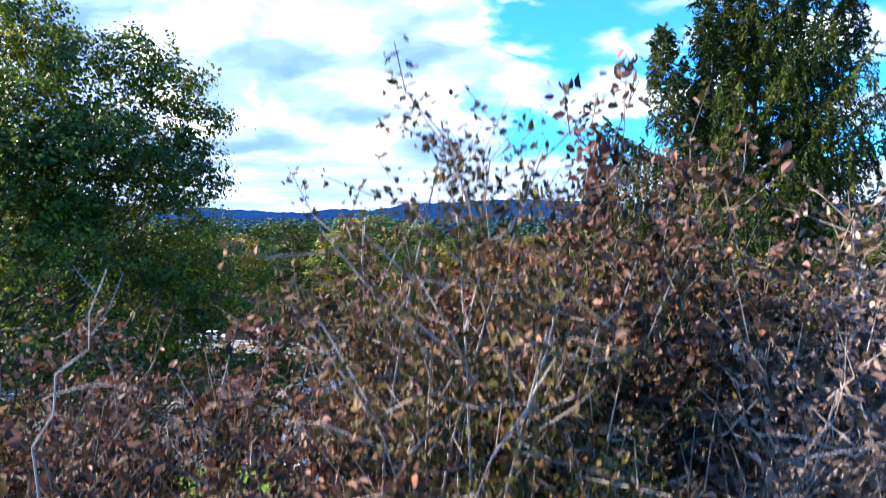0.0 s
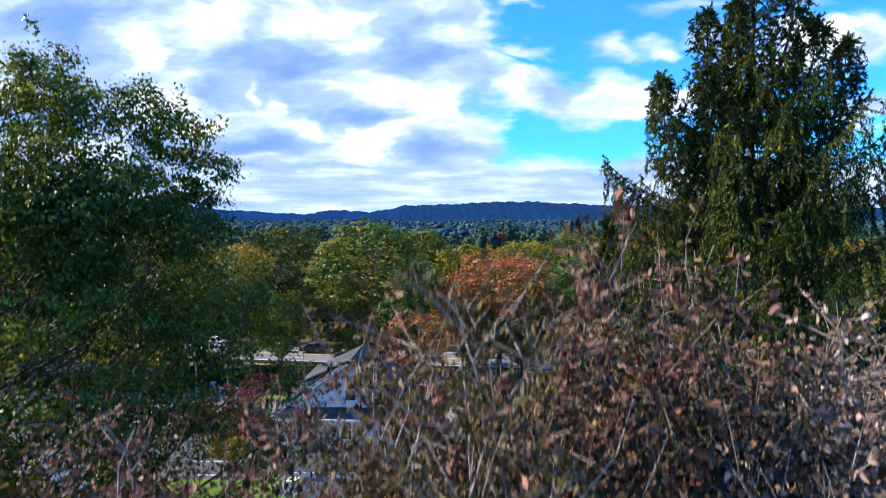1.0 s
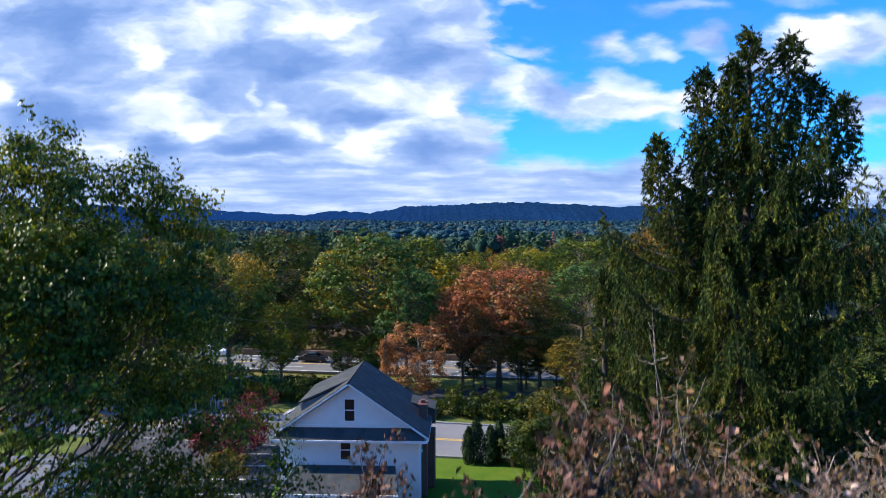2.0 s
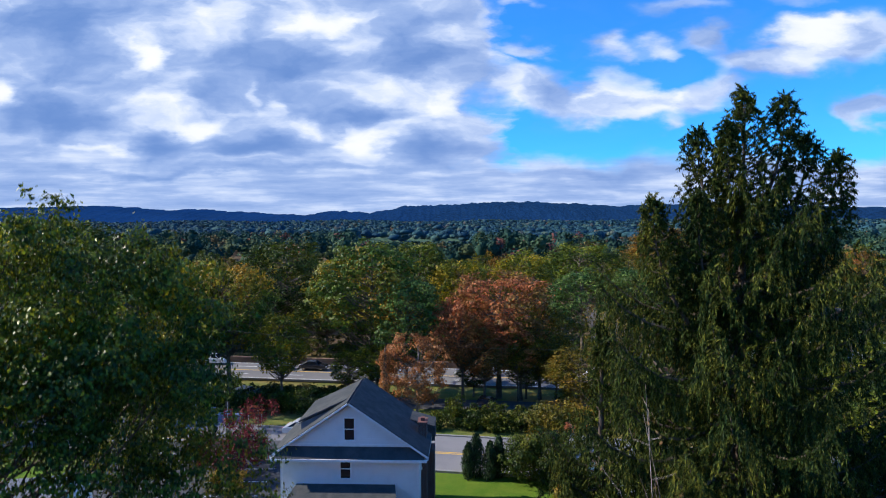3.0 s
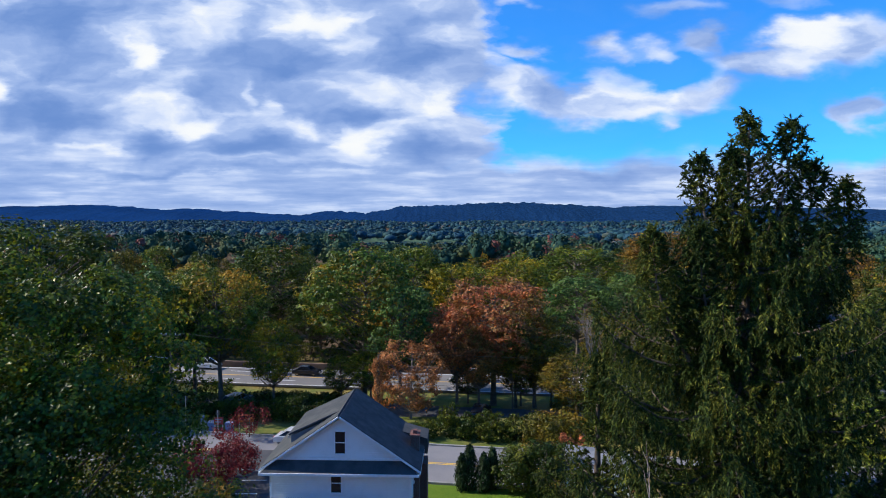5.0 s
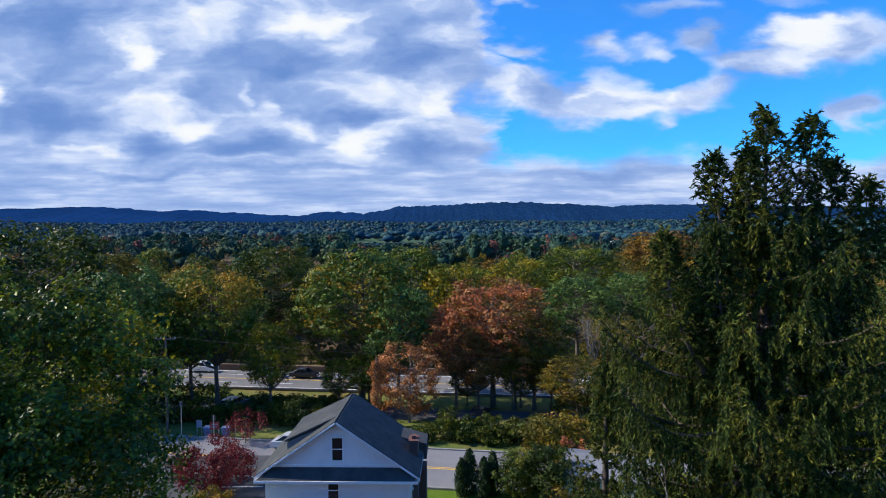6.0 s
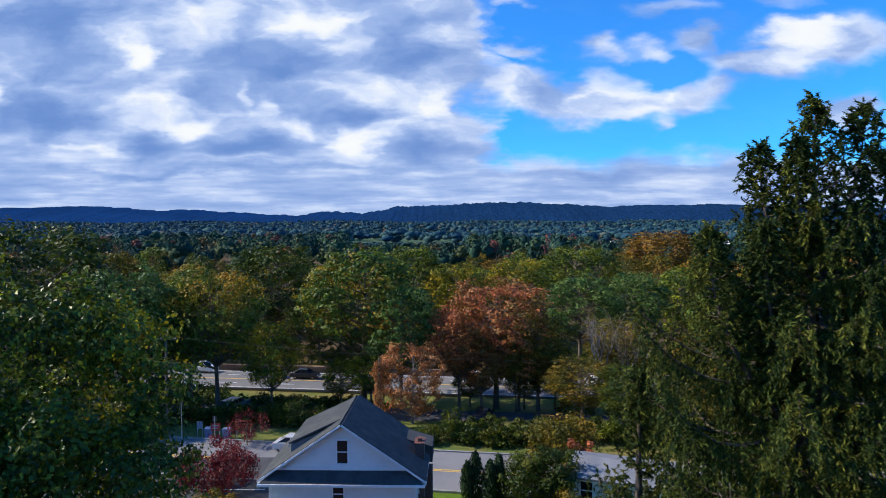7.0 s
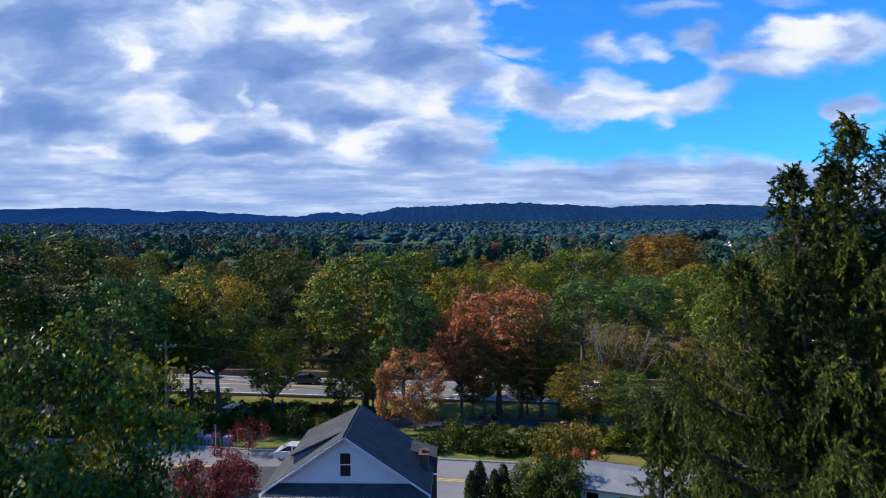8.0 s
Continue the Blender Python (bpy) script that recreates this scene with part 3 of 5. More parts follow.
def trunk_and_limbs(rng, lobes, height, thick, fork, bark_sides=7, twigs=0):
    g = Geo()
    k = 6
    lean = rng.uniform(-0.04, 0.04, 2) * height
    spine = [(lean[0] * (i / k) ** 1.5, lean[1] * (i / k) ** 1.5, height * i / k - 0.4 * (i == 0)) for i in range(k + 1)]
    g.tube(spine, [thick * (1.25 if i == 0 else 1 - 0.85 * i / k) for i in range(k + 1)], bark_sides)
    for lx, ly, lz, ls, _ in lobes:
        h0 = min(max(fork, lz - 0.75 * math.hypot(lx, ly) - 0.5), height * 0.9)
        f = h0 / height
        a = np.array((lean[0] * f ** 1.5, lean[1] * f ** 1.5, h0))
        b = np.array((lx, ly, lz))
        c = a * 0.5 + b * 0.5 + np.array((0, 0, -0.12 * np.linalg.norm(b - a)))
        pts = [a, a * 0.6 + c * 0.4, c, c * 0.45 + b * 0.55, b]
        r0 = thick * 0.42 * (1 - 0.55 * f)
        g.tube(pts, [r0, r0 * 0.8, r0 * 0.6, r0 * 0.4, r0 * 0.12], 4)
        for _ in range(twigs):
            d = rng.normal(size=3)
            d[2] = abs(d[2])
            e = b + d / np.linalg.norm(d) * ls * 1.05
            s = c * 0.4 + b * 0.6
            g.tube([s, (s + e) / 2 + rng.normal(size=3) * 0.12 * ls, e], [r0 * 0.22, r0 * 0.12, r0 * 0.04], 4)
    return g


def broadleaf(name, label, seed, radius, height, bottom, lobes_n, leaves_n, leaf, mat, bark=BARK, cone=0.0, thick=0.28, size=0.36, twigs=0, group="", shell=0.28):
    rng = np.random.default_rng(seed)
    ob = thing(name, label, "tree", group=group)
    lobes = crown_lobes(rng, radius, bottom, height, lobes_n, size, cone)
    part("trunk", trunk_and_limbs(rng, lobes, height * 0.9, thick, bottom * 0.8, twigs=twigs), bark, ob, smooth=True)
    if leaves_n > 5000:
        p, d = sprays(rng, *crown_points(rng, lobes, leaves_n // 7, shell), 7, 0.20)
    else:
        p, d = crown_points(rng, lobes, leaves_n, shell)
    nrm = d * 1.3 + rng.normal(size=d.shape) * 0.4 + np.array((0, 0, 0.2))
    s = leaf * rng.uniform(0.6, 1.35, len(p))
    part("crown", Geo().leaves(p, nrm, s, s * 0.72, rng), mat, ob)
    return ob


def place(ob, x, y, scale=1.0, turn=0.0, tall=1.0, z=None):
    base = float(ground_z(x, y)) if z is None else z
    return Matrix.Translation((x, y, base)) @ Matrix.Rotation(turn, 4, "Z") @ Matrix.Diagonal((scale, scale, scale * tall, 1))


def recolour(ob, mat, label):
    ob["label"] = label
    for child in ob.children:
        if child.name.startswith("crown"):
            child.material_slots[0].link = "OBJECT"
            child.material_slots[0].material = mat


# patterns of valley trees: 10 m crowns, 16 m high
KINDS = [broadleaf("tree", "full-grown leafy tree in the valley", 100 + i, 5.2, 16.0, 5.4 + 0.4 * (i % 3), 84 + 6 * i, 13300, 0.275, LEAF_GREEN,
                   cone=(0.0, 0.25, 0.1, 0.3, 0.05)[i], size=(0.23, 0.21, 0.24, 0.22, 0.235)[i], shell=0.16, group="valley trees") for i in range(5)]
KINDS += [broadleaf("tree", "full-grown leafy tree in the valley", 120 + i, 5.2, 16.0, 2.2, 46 + 4 * i, 3200, 0.50, LEAF_GREEN,
                    cone=(0.0, 0.2, 0.1, 0.25)[i], size=(0.28, 0.26, 0.30, 0.27)[i], shell=0.18, group="valley trees") for i in range(4)]
TONES = {
    "green": (LEAF_GREEN, "leafy green deciduous tree with a rounded crown"),
    "dark": (LEAF_DARK, "dark green deciduous tree with a dense crown"),
    "blue": (LEAF_BLUE, "cool blue-green deciduous tree with a broad crown"),
    "olive": (LEAF_OLIVE, "olive deciduous tree starting to turn brown"),
    "gold": (LEAF_GOLD, "yellow-green tree turning gold in autumn"),
    "mixed": (LEAF_MIXED, "large green tree with golden autumn patches"),
    "rust": (LEAF_RUST, "rust-red autumn tree with a rounded crown"),
    "rustmix": (LEAF_RUST_MIX, "rust-red autumn tree with olive lower boughs"),
    "orange": (LEAF_ORANGE, "brown-orange autumn tree among green ones"),
    "crimson": (LEAF_CRIMSON, "small crimson autumn tree beside the driveway"),
}
used = set()


def valley_tree(x, y, radius, top_z, tone, kind, turn=0.0):
    """A tree with the given crown radius whose top reaches top_z."""
    base = float(ground_z(x, y))
    sc = radius / 5.2
    m = place(None, x, y, sc, turn, (top_z - base) / (16.0 * sc))
    if kind not in used:
        used.add(kind)
        ob = KINDS[kind]
        ob.matrix_basis = m
    else:
        ob = copy_thing(KINDS[kind], Matrix.Identity(4))
        ob.matrix_basis = m
    recolour(ob, *TONES[tone])
    return ob


# the trees that stand out: x, y, crown radius, top, tone, pattern
NAMED = [
    (-53.0, 80.0, 11.8, 18.6, "dark", 0), (-66, 78, 8.0, 14.0, "dark", 2), (-37.5, 76, 6.6, 12.6, "blue", 1), (-47, 70, 6, 12, "dark", 3),
    (-28.0, 80, 6.3, 12.2, "mixed", 2), (-33, 84, 5.5, 11, "green", 4), (-30, 118, 9, 14.6, "dark", 0), (-20.3, 77, 3.6, 6.0, "gold", 3),
    # blue crown at x -4.6 stands in for the big tree's shaded right side
    (-10.0, 85, 8.6, 14.8, "mixed", 1), (-4.6, 80, 5.0, 10.2, "blue", 4), (-12.6, 82, 2.6, 0.2, "green", 3), (-8.4, 80, 3.2, 1.4, "green", 2), (-5, 125, 8, 13.6, "green", 3), (3.5, 118, 6, 10.5, "gold", 2),
    (-41, 74, 3.8, 3.8, "dark", 2), (-52, 72, 4.2, 4.2, "dark", 1), (-35.6, 77.5, 2.8, 2.6, "dark", 3), (-47, 79, 4.4, 3.4, "dark", 0), (10.0, 79, 2.0, 5.0, "gold", 2), (4.4, 83, 2.6, -1.8, "dark", 3), (11.4, 81.5, 2.8, -1.2, "dark", 1), (15.2, 80, 3.0, -0.4, "olive", 2),
    (7.8, 82, 7.6, 10.9, "rust", 0), (2.8, 79, 4.0, 8.0, "rust", 4), (5.6, 78.5, 3.8, 4.2, "rust", 3), (10.5, 80, 4.2, 5.4, "rustmix", 1), (13.0, 80, 4.8, 6.3, "olive", 2), (16, 122, 7, 11.2, "gold", 4),
    (25, 108, 7, 8.8, "blue", 1), (36, 112, 6.5, 9.2, "blue", 3), (34, 150, 10, 13.0, "green", 0), (26, 88, 5, 4.4, "olive", 1),
    (75, 205, 13, 15.6, "orange", 2), (40, 84, 6, 9.0, "green", 4), (33, 76, 5, 4.5, "olive", 0), (48, 92, 6, 11.5, "gold", 3), (54, 98, 4.5, 10.5, "crimson", 1),
    (47, 70, 5.0, 5.0, "green", 2), (57, 76, 6, 10.0, "dark", 1), (66, 82, 7, 11.0, "olive", 0), (-70, 92, 8, 13, "green", 0), (-66, 64, 8, 14, "dark", 4), (-64, 122, 8, 13, "olive", 3), (-21, 111, 5.5, 6.5, "dark", 3), (-14, 113, 4.5, 4.0, "green", 1),
    (16.5, 71, 4.2, 2.6, "olive", 0), (21, 64, 4.4, 2.0, "dark", 1), (20.5, 69, 3.4, 2.2, "green", 3), (29, 64, 3.6, 2.0, "olive", 1), (36, 62, 4.4, 3.5, "green", 0), (30, 52, 4.0, 2.0, "dark", 2), (37, 48, 5, 4.0, "green", 4), (44, 56, 5, 5.5, "dark", 3),
]
for i, (x, y, r, t, tone, kind) in enumerate(NAMED):
    valley_tree(x, y, r, t, tone, kind, i * 1.7)

rng_v = np.random.default_rng(11)
spots = [(x, y, r) for x, y, r, *_ in NAMED]
tone_names = ["green"] * 5 + ["dark"] * 5 + ["blue"] * 4 + ["olive"] * 3 + ["mixed"] * 3 + ["gold"] * 2 + ["orange", "rust"]
made = 0
for _ in range(4000):
    y = 108 + 150 * rng_v.random() ** 0.85
    x = rng_v.uniform(-0.86, 0.86) * y
    r = rng_v.uniform(4.6, 7.2)
    if any((x - a) ** 2 + (y - b) ** 2 < (0.72 * (r + c)) ** 2 for a, b, c in spots):
        continue
    spots.append((x, y, r))
    # shorter trees in the camera's sight wedge towards the far lawn
    low = -2.5 if -0.19 < x / y < 0.08 else 0.0
    valley_tree(x, y, r, low + float(np.interp(y, [108, 250], [7.5, 9.5])) + rng_v.uniform(-6.0, 1.4), tone_names[rng_v.integers(len(tone_names))], 5 + int(rng_v.integers(4)), rng_v.uniform(0, 6.28))
    made += 1
    if made >= 225:
        break


def far_woods():
    """Crowns of many leaf clumps from the end of the valley trees out to the foot of the ridge."""
    rng = np.random.default_rng(21)
    for near, far, area, clumps, size, mat in ((225, 480, 105, 150, 1.15, HAZED_LEAF), (480, 950, 125, 40, 2.2, HAZIER_LEAF), (950, 2150, 300, 10, 5.0, HAZIER_LEAF)):
        n = int(0.80 * (far ** 2 - near ** 2) / area)
        y = np.sqrt(rng.uniform(near ** 2, far ** 2, n))
        side = rng.uniform(-0.82, 0.82, n)
        x = side * y
        r = rng.uniform(3.4, 7.4, n) * (1.0 if near < 400 else 1.25)
        top = rng.normal(9.6, 1.8, n) + 0.35 * (r - 5.4) + 2.5 * np.sin(x * 0.013 + y * 0.006) + np.interp(y, [1050, 2150], [0, 24])
        # crowns cut down along the camera's sight lines to far lawn and white houses
        for a, c, y0, y1, sight_drop in ((-0.145, 0.055, 190, 1000, 0.0266), (0.255, 0.315, 330, 640, 0.0325), (0.40, 0.49, 330, 640, 0.0325)):
            in_sight = (side > a) & (side < c) & (y > y0) & (y < y1) & ((rng.random(n) > 0.28) | (y < 620))
            top = np.where(in_sight, np.minimum(top, 16.8 - sight_drop * y + rng.uniform(-2, 0.3, n)), top)
        keep = top > -3.0
        x, y, r, top = x[keep], y[keep], r[keep], top[keep]
        n = len(x)
        tint = rng.random(n) ** 1.9 * (1.0 if near < 400 else 0.93)
        tall = rng.uniform(0.75, 1.15, n) * (1.0 if near < 400 else 0.62)
        # seven uneven boughs a crown, each a ball of clumps
        L = 7
        bough = rng.normal(size=(n, L, 3))
        bough /= np.linalg.norm(bough, axis=2)[..., None]
        bough[..., 2] = np.abs(bough[..., 2]) * 0.9 - 0.1
        bough *= rng.uniform(0.35, 0.75, (n, L, 1))
        bough[:, 0] = (0, 0, 0.55)
        span = rng.uniform(0.30, 0.52, (n, L))
        pick = rng.integers(0, L, (n, clumps))
        row = np.arange(n)[:, None]
        d = rng.normal(size=(n, clumps, 3))
        d[..., 2] += 0.3
        d /= np.linalg.norm(d, axis=2)[..., None]
        shape = np.stack((r, r, r * tall), 1)[:, None, :]
        middle = np.stack((x, y, top - r * tall), 1)[:, None, :]
        p = middle + (bough[row, pick] + d * (span[row, pick] * rng.uniform(0.8, 1.1, (n, clumps)))[..., None]) * shape
        s = size * rng.uniform(0.6, 1.4, n * clumps)
        g = Geo().leaves(p.reshape(-1, 3), (d * 1.3 + rng.normal(size=d.shape) * (0.3 if near < 400 else 0.15)).reshape(-1, 3), s, s * 0.85, rng)
        tints = np.repeat(tint, clumps * 4)
        # the close inner leaves
        pol, azi = np.array((0.15, 0.9, 1.7, 2.6)), np.arange(6) * math.pi / 3
        P, A = np.meshgrid(pol, azi, indexing="ij")
        ball = np.stack((np.sin(P) * np.cos(A), np.sin(P) * np.sin(A), np.cos(P)), -1).reshape(-1, 3)
        v = middle[:, None] + shape[:, None] * (0.55 if near < 400 else 0.84) * np.array((1, 1, 0.92)) * ball[None, None] * (1 + rng.uniform(-0.25, 0.2, (n, 1, 24, 1)))
        i, j = np.meshgrid(np.arange(3), np.arange(6), indexing="ij")
        i, j = i.ravel(), j.ravel()
        j2 = (j + 1) % 6
        one = np.stack((i * 6 + j, (i + 1) * 6 + j, (i + 1) * 6 + j2, i * 6 + j2), 1)
        g.add(v.reshape(-1, 3), (np.arange(n)[:, None, None] * 24 + one[None]).reshape(-1, 4))
        tints = np.concatenate((tints, np.repeat(tint, 24)))
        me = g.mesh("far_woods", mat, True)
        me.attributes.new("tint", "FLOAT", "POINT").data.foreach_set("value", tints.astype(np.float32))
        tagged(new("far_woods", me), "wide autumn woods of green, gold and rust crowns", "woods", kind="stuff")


far_woods()


# ---- spruce ----
def spruce(x, y, height, seed, label="tall dark green spruce with drooping boughs and several tops", wide=1.0, tops=True):
    rng = np.random.default_rng(seed)
    base = float(ground_z(x, y))
    ob = thing("spruce_tree", label, "tree", Matrix.Translation((x, y, base)))
    wood, limb, needle = Geo(), Geo(), Geo()
    H = height
    # leaders: foot height, offset of the tip, tip height, reach of its side shoots
    leaders = [(0, (0.0, 0.0), H, 0.0), (H - 3.4, (0.85, -0.2), H - 0.2, 0.52), (H - 4.6, (1.55, 0.1), H - 1.05, 0.55), (H - 6.0, (2.4, 0.3), H - 1.45, 0.48),
               (H - 4.0, (-1.15, -0.1), H - 0.95, 0.52), (H - 3.6, (-0.65, -0.5), H - 0.85, 0.42), (H - 6.8, (-2.35, -0.6), H - 2.55, 0.45), (H - 6.4, (-1.5, -1.0), H - 2.5, 0.4)]
    leaders = leaders if tops else leaders[:1]
    spines = []
    for i, (z0, (ox, oy), z1, _) in enumerate(leaders):
        pts = []
        for k in range(9):
            f = k / 8
            e = 1 - (1 - f) ** 2.2
            pts.append((ox * e, oy * e, z0 + (z1 - z0) * f))
        r0 = 0.27 if i == 0 else 0.07
        wood.tube(pts, [max(0.012, r0 * (1 - 0.95 * k / 8)) for k in range(9)], 7)
        spines.append(np.array(pts))

    def spray(a, v, ln, thick=0.05):
        """A tassel of twigs set round with needles, like a bottle brush that sags."""
        m = max(9, int(ln * 66))
        f = rng.random(m)
        sag = np.array((0, 0, -0.3 * ln))
        ring = rng.normal(size=(m, 3))
        ring -= v * (ring @ v)[:, None] / (v @ v)
        ring /= np.linalg.norm(ring, axis=1)[:, None] + 1e-6
        p = a + f[:, None] * ln * v + (f ** 2)[:, None] * sag + ring * (thick * (1.1 - 0.7 * f) * rng.uniform(0.2, 1.0, m))[:, None]
        along = v * 0.9 + sag / ln * f[:, None] * 1.5 + ring * 0.75
        needle.leaves(p, ring * 0.5 + rng.normal(size=(m, 3)) * 0.6 + np.array((0, 0, 0.3)), rng.uniform(0.10, 0.16, m), rng.uniform(0.022, 0.036, m), rng, along, 0.2)

    def bough(a, yaw, length, lift, droop, r):
        """A bough that sags, lifts at its tip, and carries hanging tassels."""
        k = 7
        f = np.linspace(0, 1, k)
        out = np.array((math.cos(yaw), math.sin(yaw), 0))
        side = np.array((-math.sin(yaw), math.cos(yaw), 0))
        zz = lift * f * length - droop * length * np.sin(f * math.pi * 0.8) * 0.6 + 0.22 * length * f ** 3
        pts = a + f[:, None] * length * out + zz[:, None] * np.array((0, 0, 1)) + (side * rng.uniform(-0.12, 0.12) * length) * (f ** 2)[:, None]
        limb.tube(pts, r * (1 - 0.9 * f) + 0.004, 4)
        n = max(6, int(length * (9 if length < 1.0 else 13)))
        for j in range(n):
            g = 0.22 + 0.78 * (j + rng.random()) / n
            idx = min(g * (k - 1), k - 1.001)
            q = pts[int(idx)] * (1 - idx % 1) + pts[int(idx) + 1] * (idx % 1)
            sgn = 1 if j % 2 else -1
            if length > 1.0:
                # side shoots spread in a fan, and most of them hang
                spread = (0.15 + 0.30 * length * (1.1 - g)) * rng.uniform(0.2, 1.0)
                e = q + side * sgn * spread * 0.8 + out * spread * 0.5 - np.array((0, 0, 0.12 * spread))
                spray(q, (e - q) / (spread + 1e-6), spread, 0.045)
                drop = rng.uniform(0.15, 0.70) * (0.5 + 0.2 * min(length, 3))
                v = out * rng.uniform(0.0, 0.45) + side * sgn * rng.uniform(0, 0.3) - np.array((0, 0, 1.0))
                spray(e, v / np.linalg.norm(v), drop, 0.055)
            else:
                v = out * rng.uniform(0.3, 0.9) + side * sgn * rng.uniform(0.3, 0.9) + np.array((0, 0, rng.uniform(-0.75, 0.55)))
                spray(q, v / np.linalg.norm(v), rng.uniform(0.14, 0.30), 0.035)
        for q, up, ln in ((pts[-1], 0.9, 0.28), (pts[-1], 0.1, 0.24), (pts[-2], 0.6, 0.28)):
            spray(q - out * 0.1, out * 0.6 + side * rng.uniform(-0.4, 0.4) + np.array((0, 0, up)), ln, 0.032)

    # outline of the main stem's boughs by depth below the top
    depth = [0, 0.5, 1.2, 2.0, 2.8, 3.5, 5.0, 7.0, 9.0, 12.0, 15.5]
    reach = [0.10, 0.32, 0.55, 0.85, 1.05, 2.2, 3.0, 3.7, 4.3, 4.8, 5.0]
    z, yaw = H - 0.12, 0.0
    while z > 2.0:
        dep = H - z
        r = float(np.interp(dep, depth, reach)) * wide
        count = 4 if dep < 3 else 7
        for c in range(count):
            yaw += 2.399
            ln = r * rng.uniform(0.45, 1.2)
            bough(np.array((0, 0, z + rng.uniform(-0.15, 0.15))), yaw, ln, float(np.interp(dep, [0, 2, 5, 12], [0.9, 0.45, 0.12, -0.08])),
                  float(np.interp(dep, [0, 2, 6, 14], [0.0, 0.1, 0.3, 0.4])), 0.012 + 0.012 * ln)
        z -= float(np.interp(dep, [0, 3, 8, 15], [0.20, 0.36, 0.46, 0.56]))
    for s, (z0, _, z1, span) in zip(spines[1:], leaders[1:]):
        n = int((z1 - z0) / 0.17)
        for j in range(3, n + 1):
            f = j / n
            idx = min(f * 8, 7.999)
            q = s[int(idx)] * (1 - idx % 1) + s[int(idx) + 1] * (idx % 1)
            dep = (1 - f) * (z1 - z0)
            for c in range(3):
                yaw += 2.399
                bough(q, yaw, span * float(np.interp(dep, [0, 0.6, 1.6, 4], [0.18, 0.7, 1.15, 1.2])) * rng.uniform(0.6, 1.2), float(np.interp(dep, [0, 1.5], [0.9, 0.2])), 0.12, 0.012)
    part("trunk", wood, SPRUCE_BARK, ob, smooth=True)
    part("branchwork", limb, SPRUCE_BARK, ob)
    part("crown", needle, NEEDLES, ob, "hanging dark green needle sprays")
    return ob


spruce(7.45, 14.7, 19.95 - float(ground_z(7.45, 14.7)), 7)
spruce(4.5, 16.2, 14.2 - float(ground_z(4.5, 16.2)), 8, "smaller spruce with drooping boughs beside the tall one", 0.62, False)
# added tree: fills in for the tall spruce's own dark right-side boughs
spruce(11.4, 14.6, 14.2 - float(ground_z(11.4, 14.6)), 9, "dense dark spruce added for the tall one's right-hand boughs", 0.75, False)


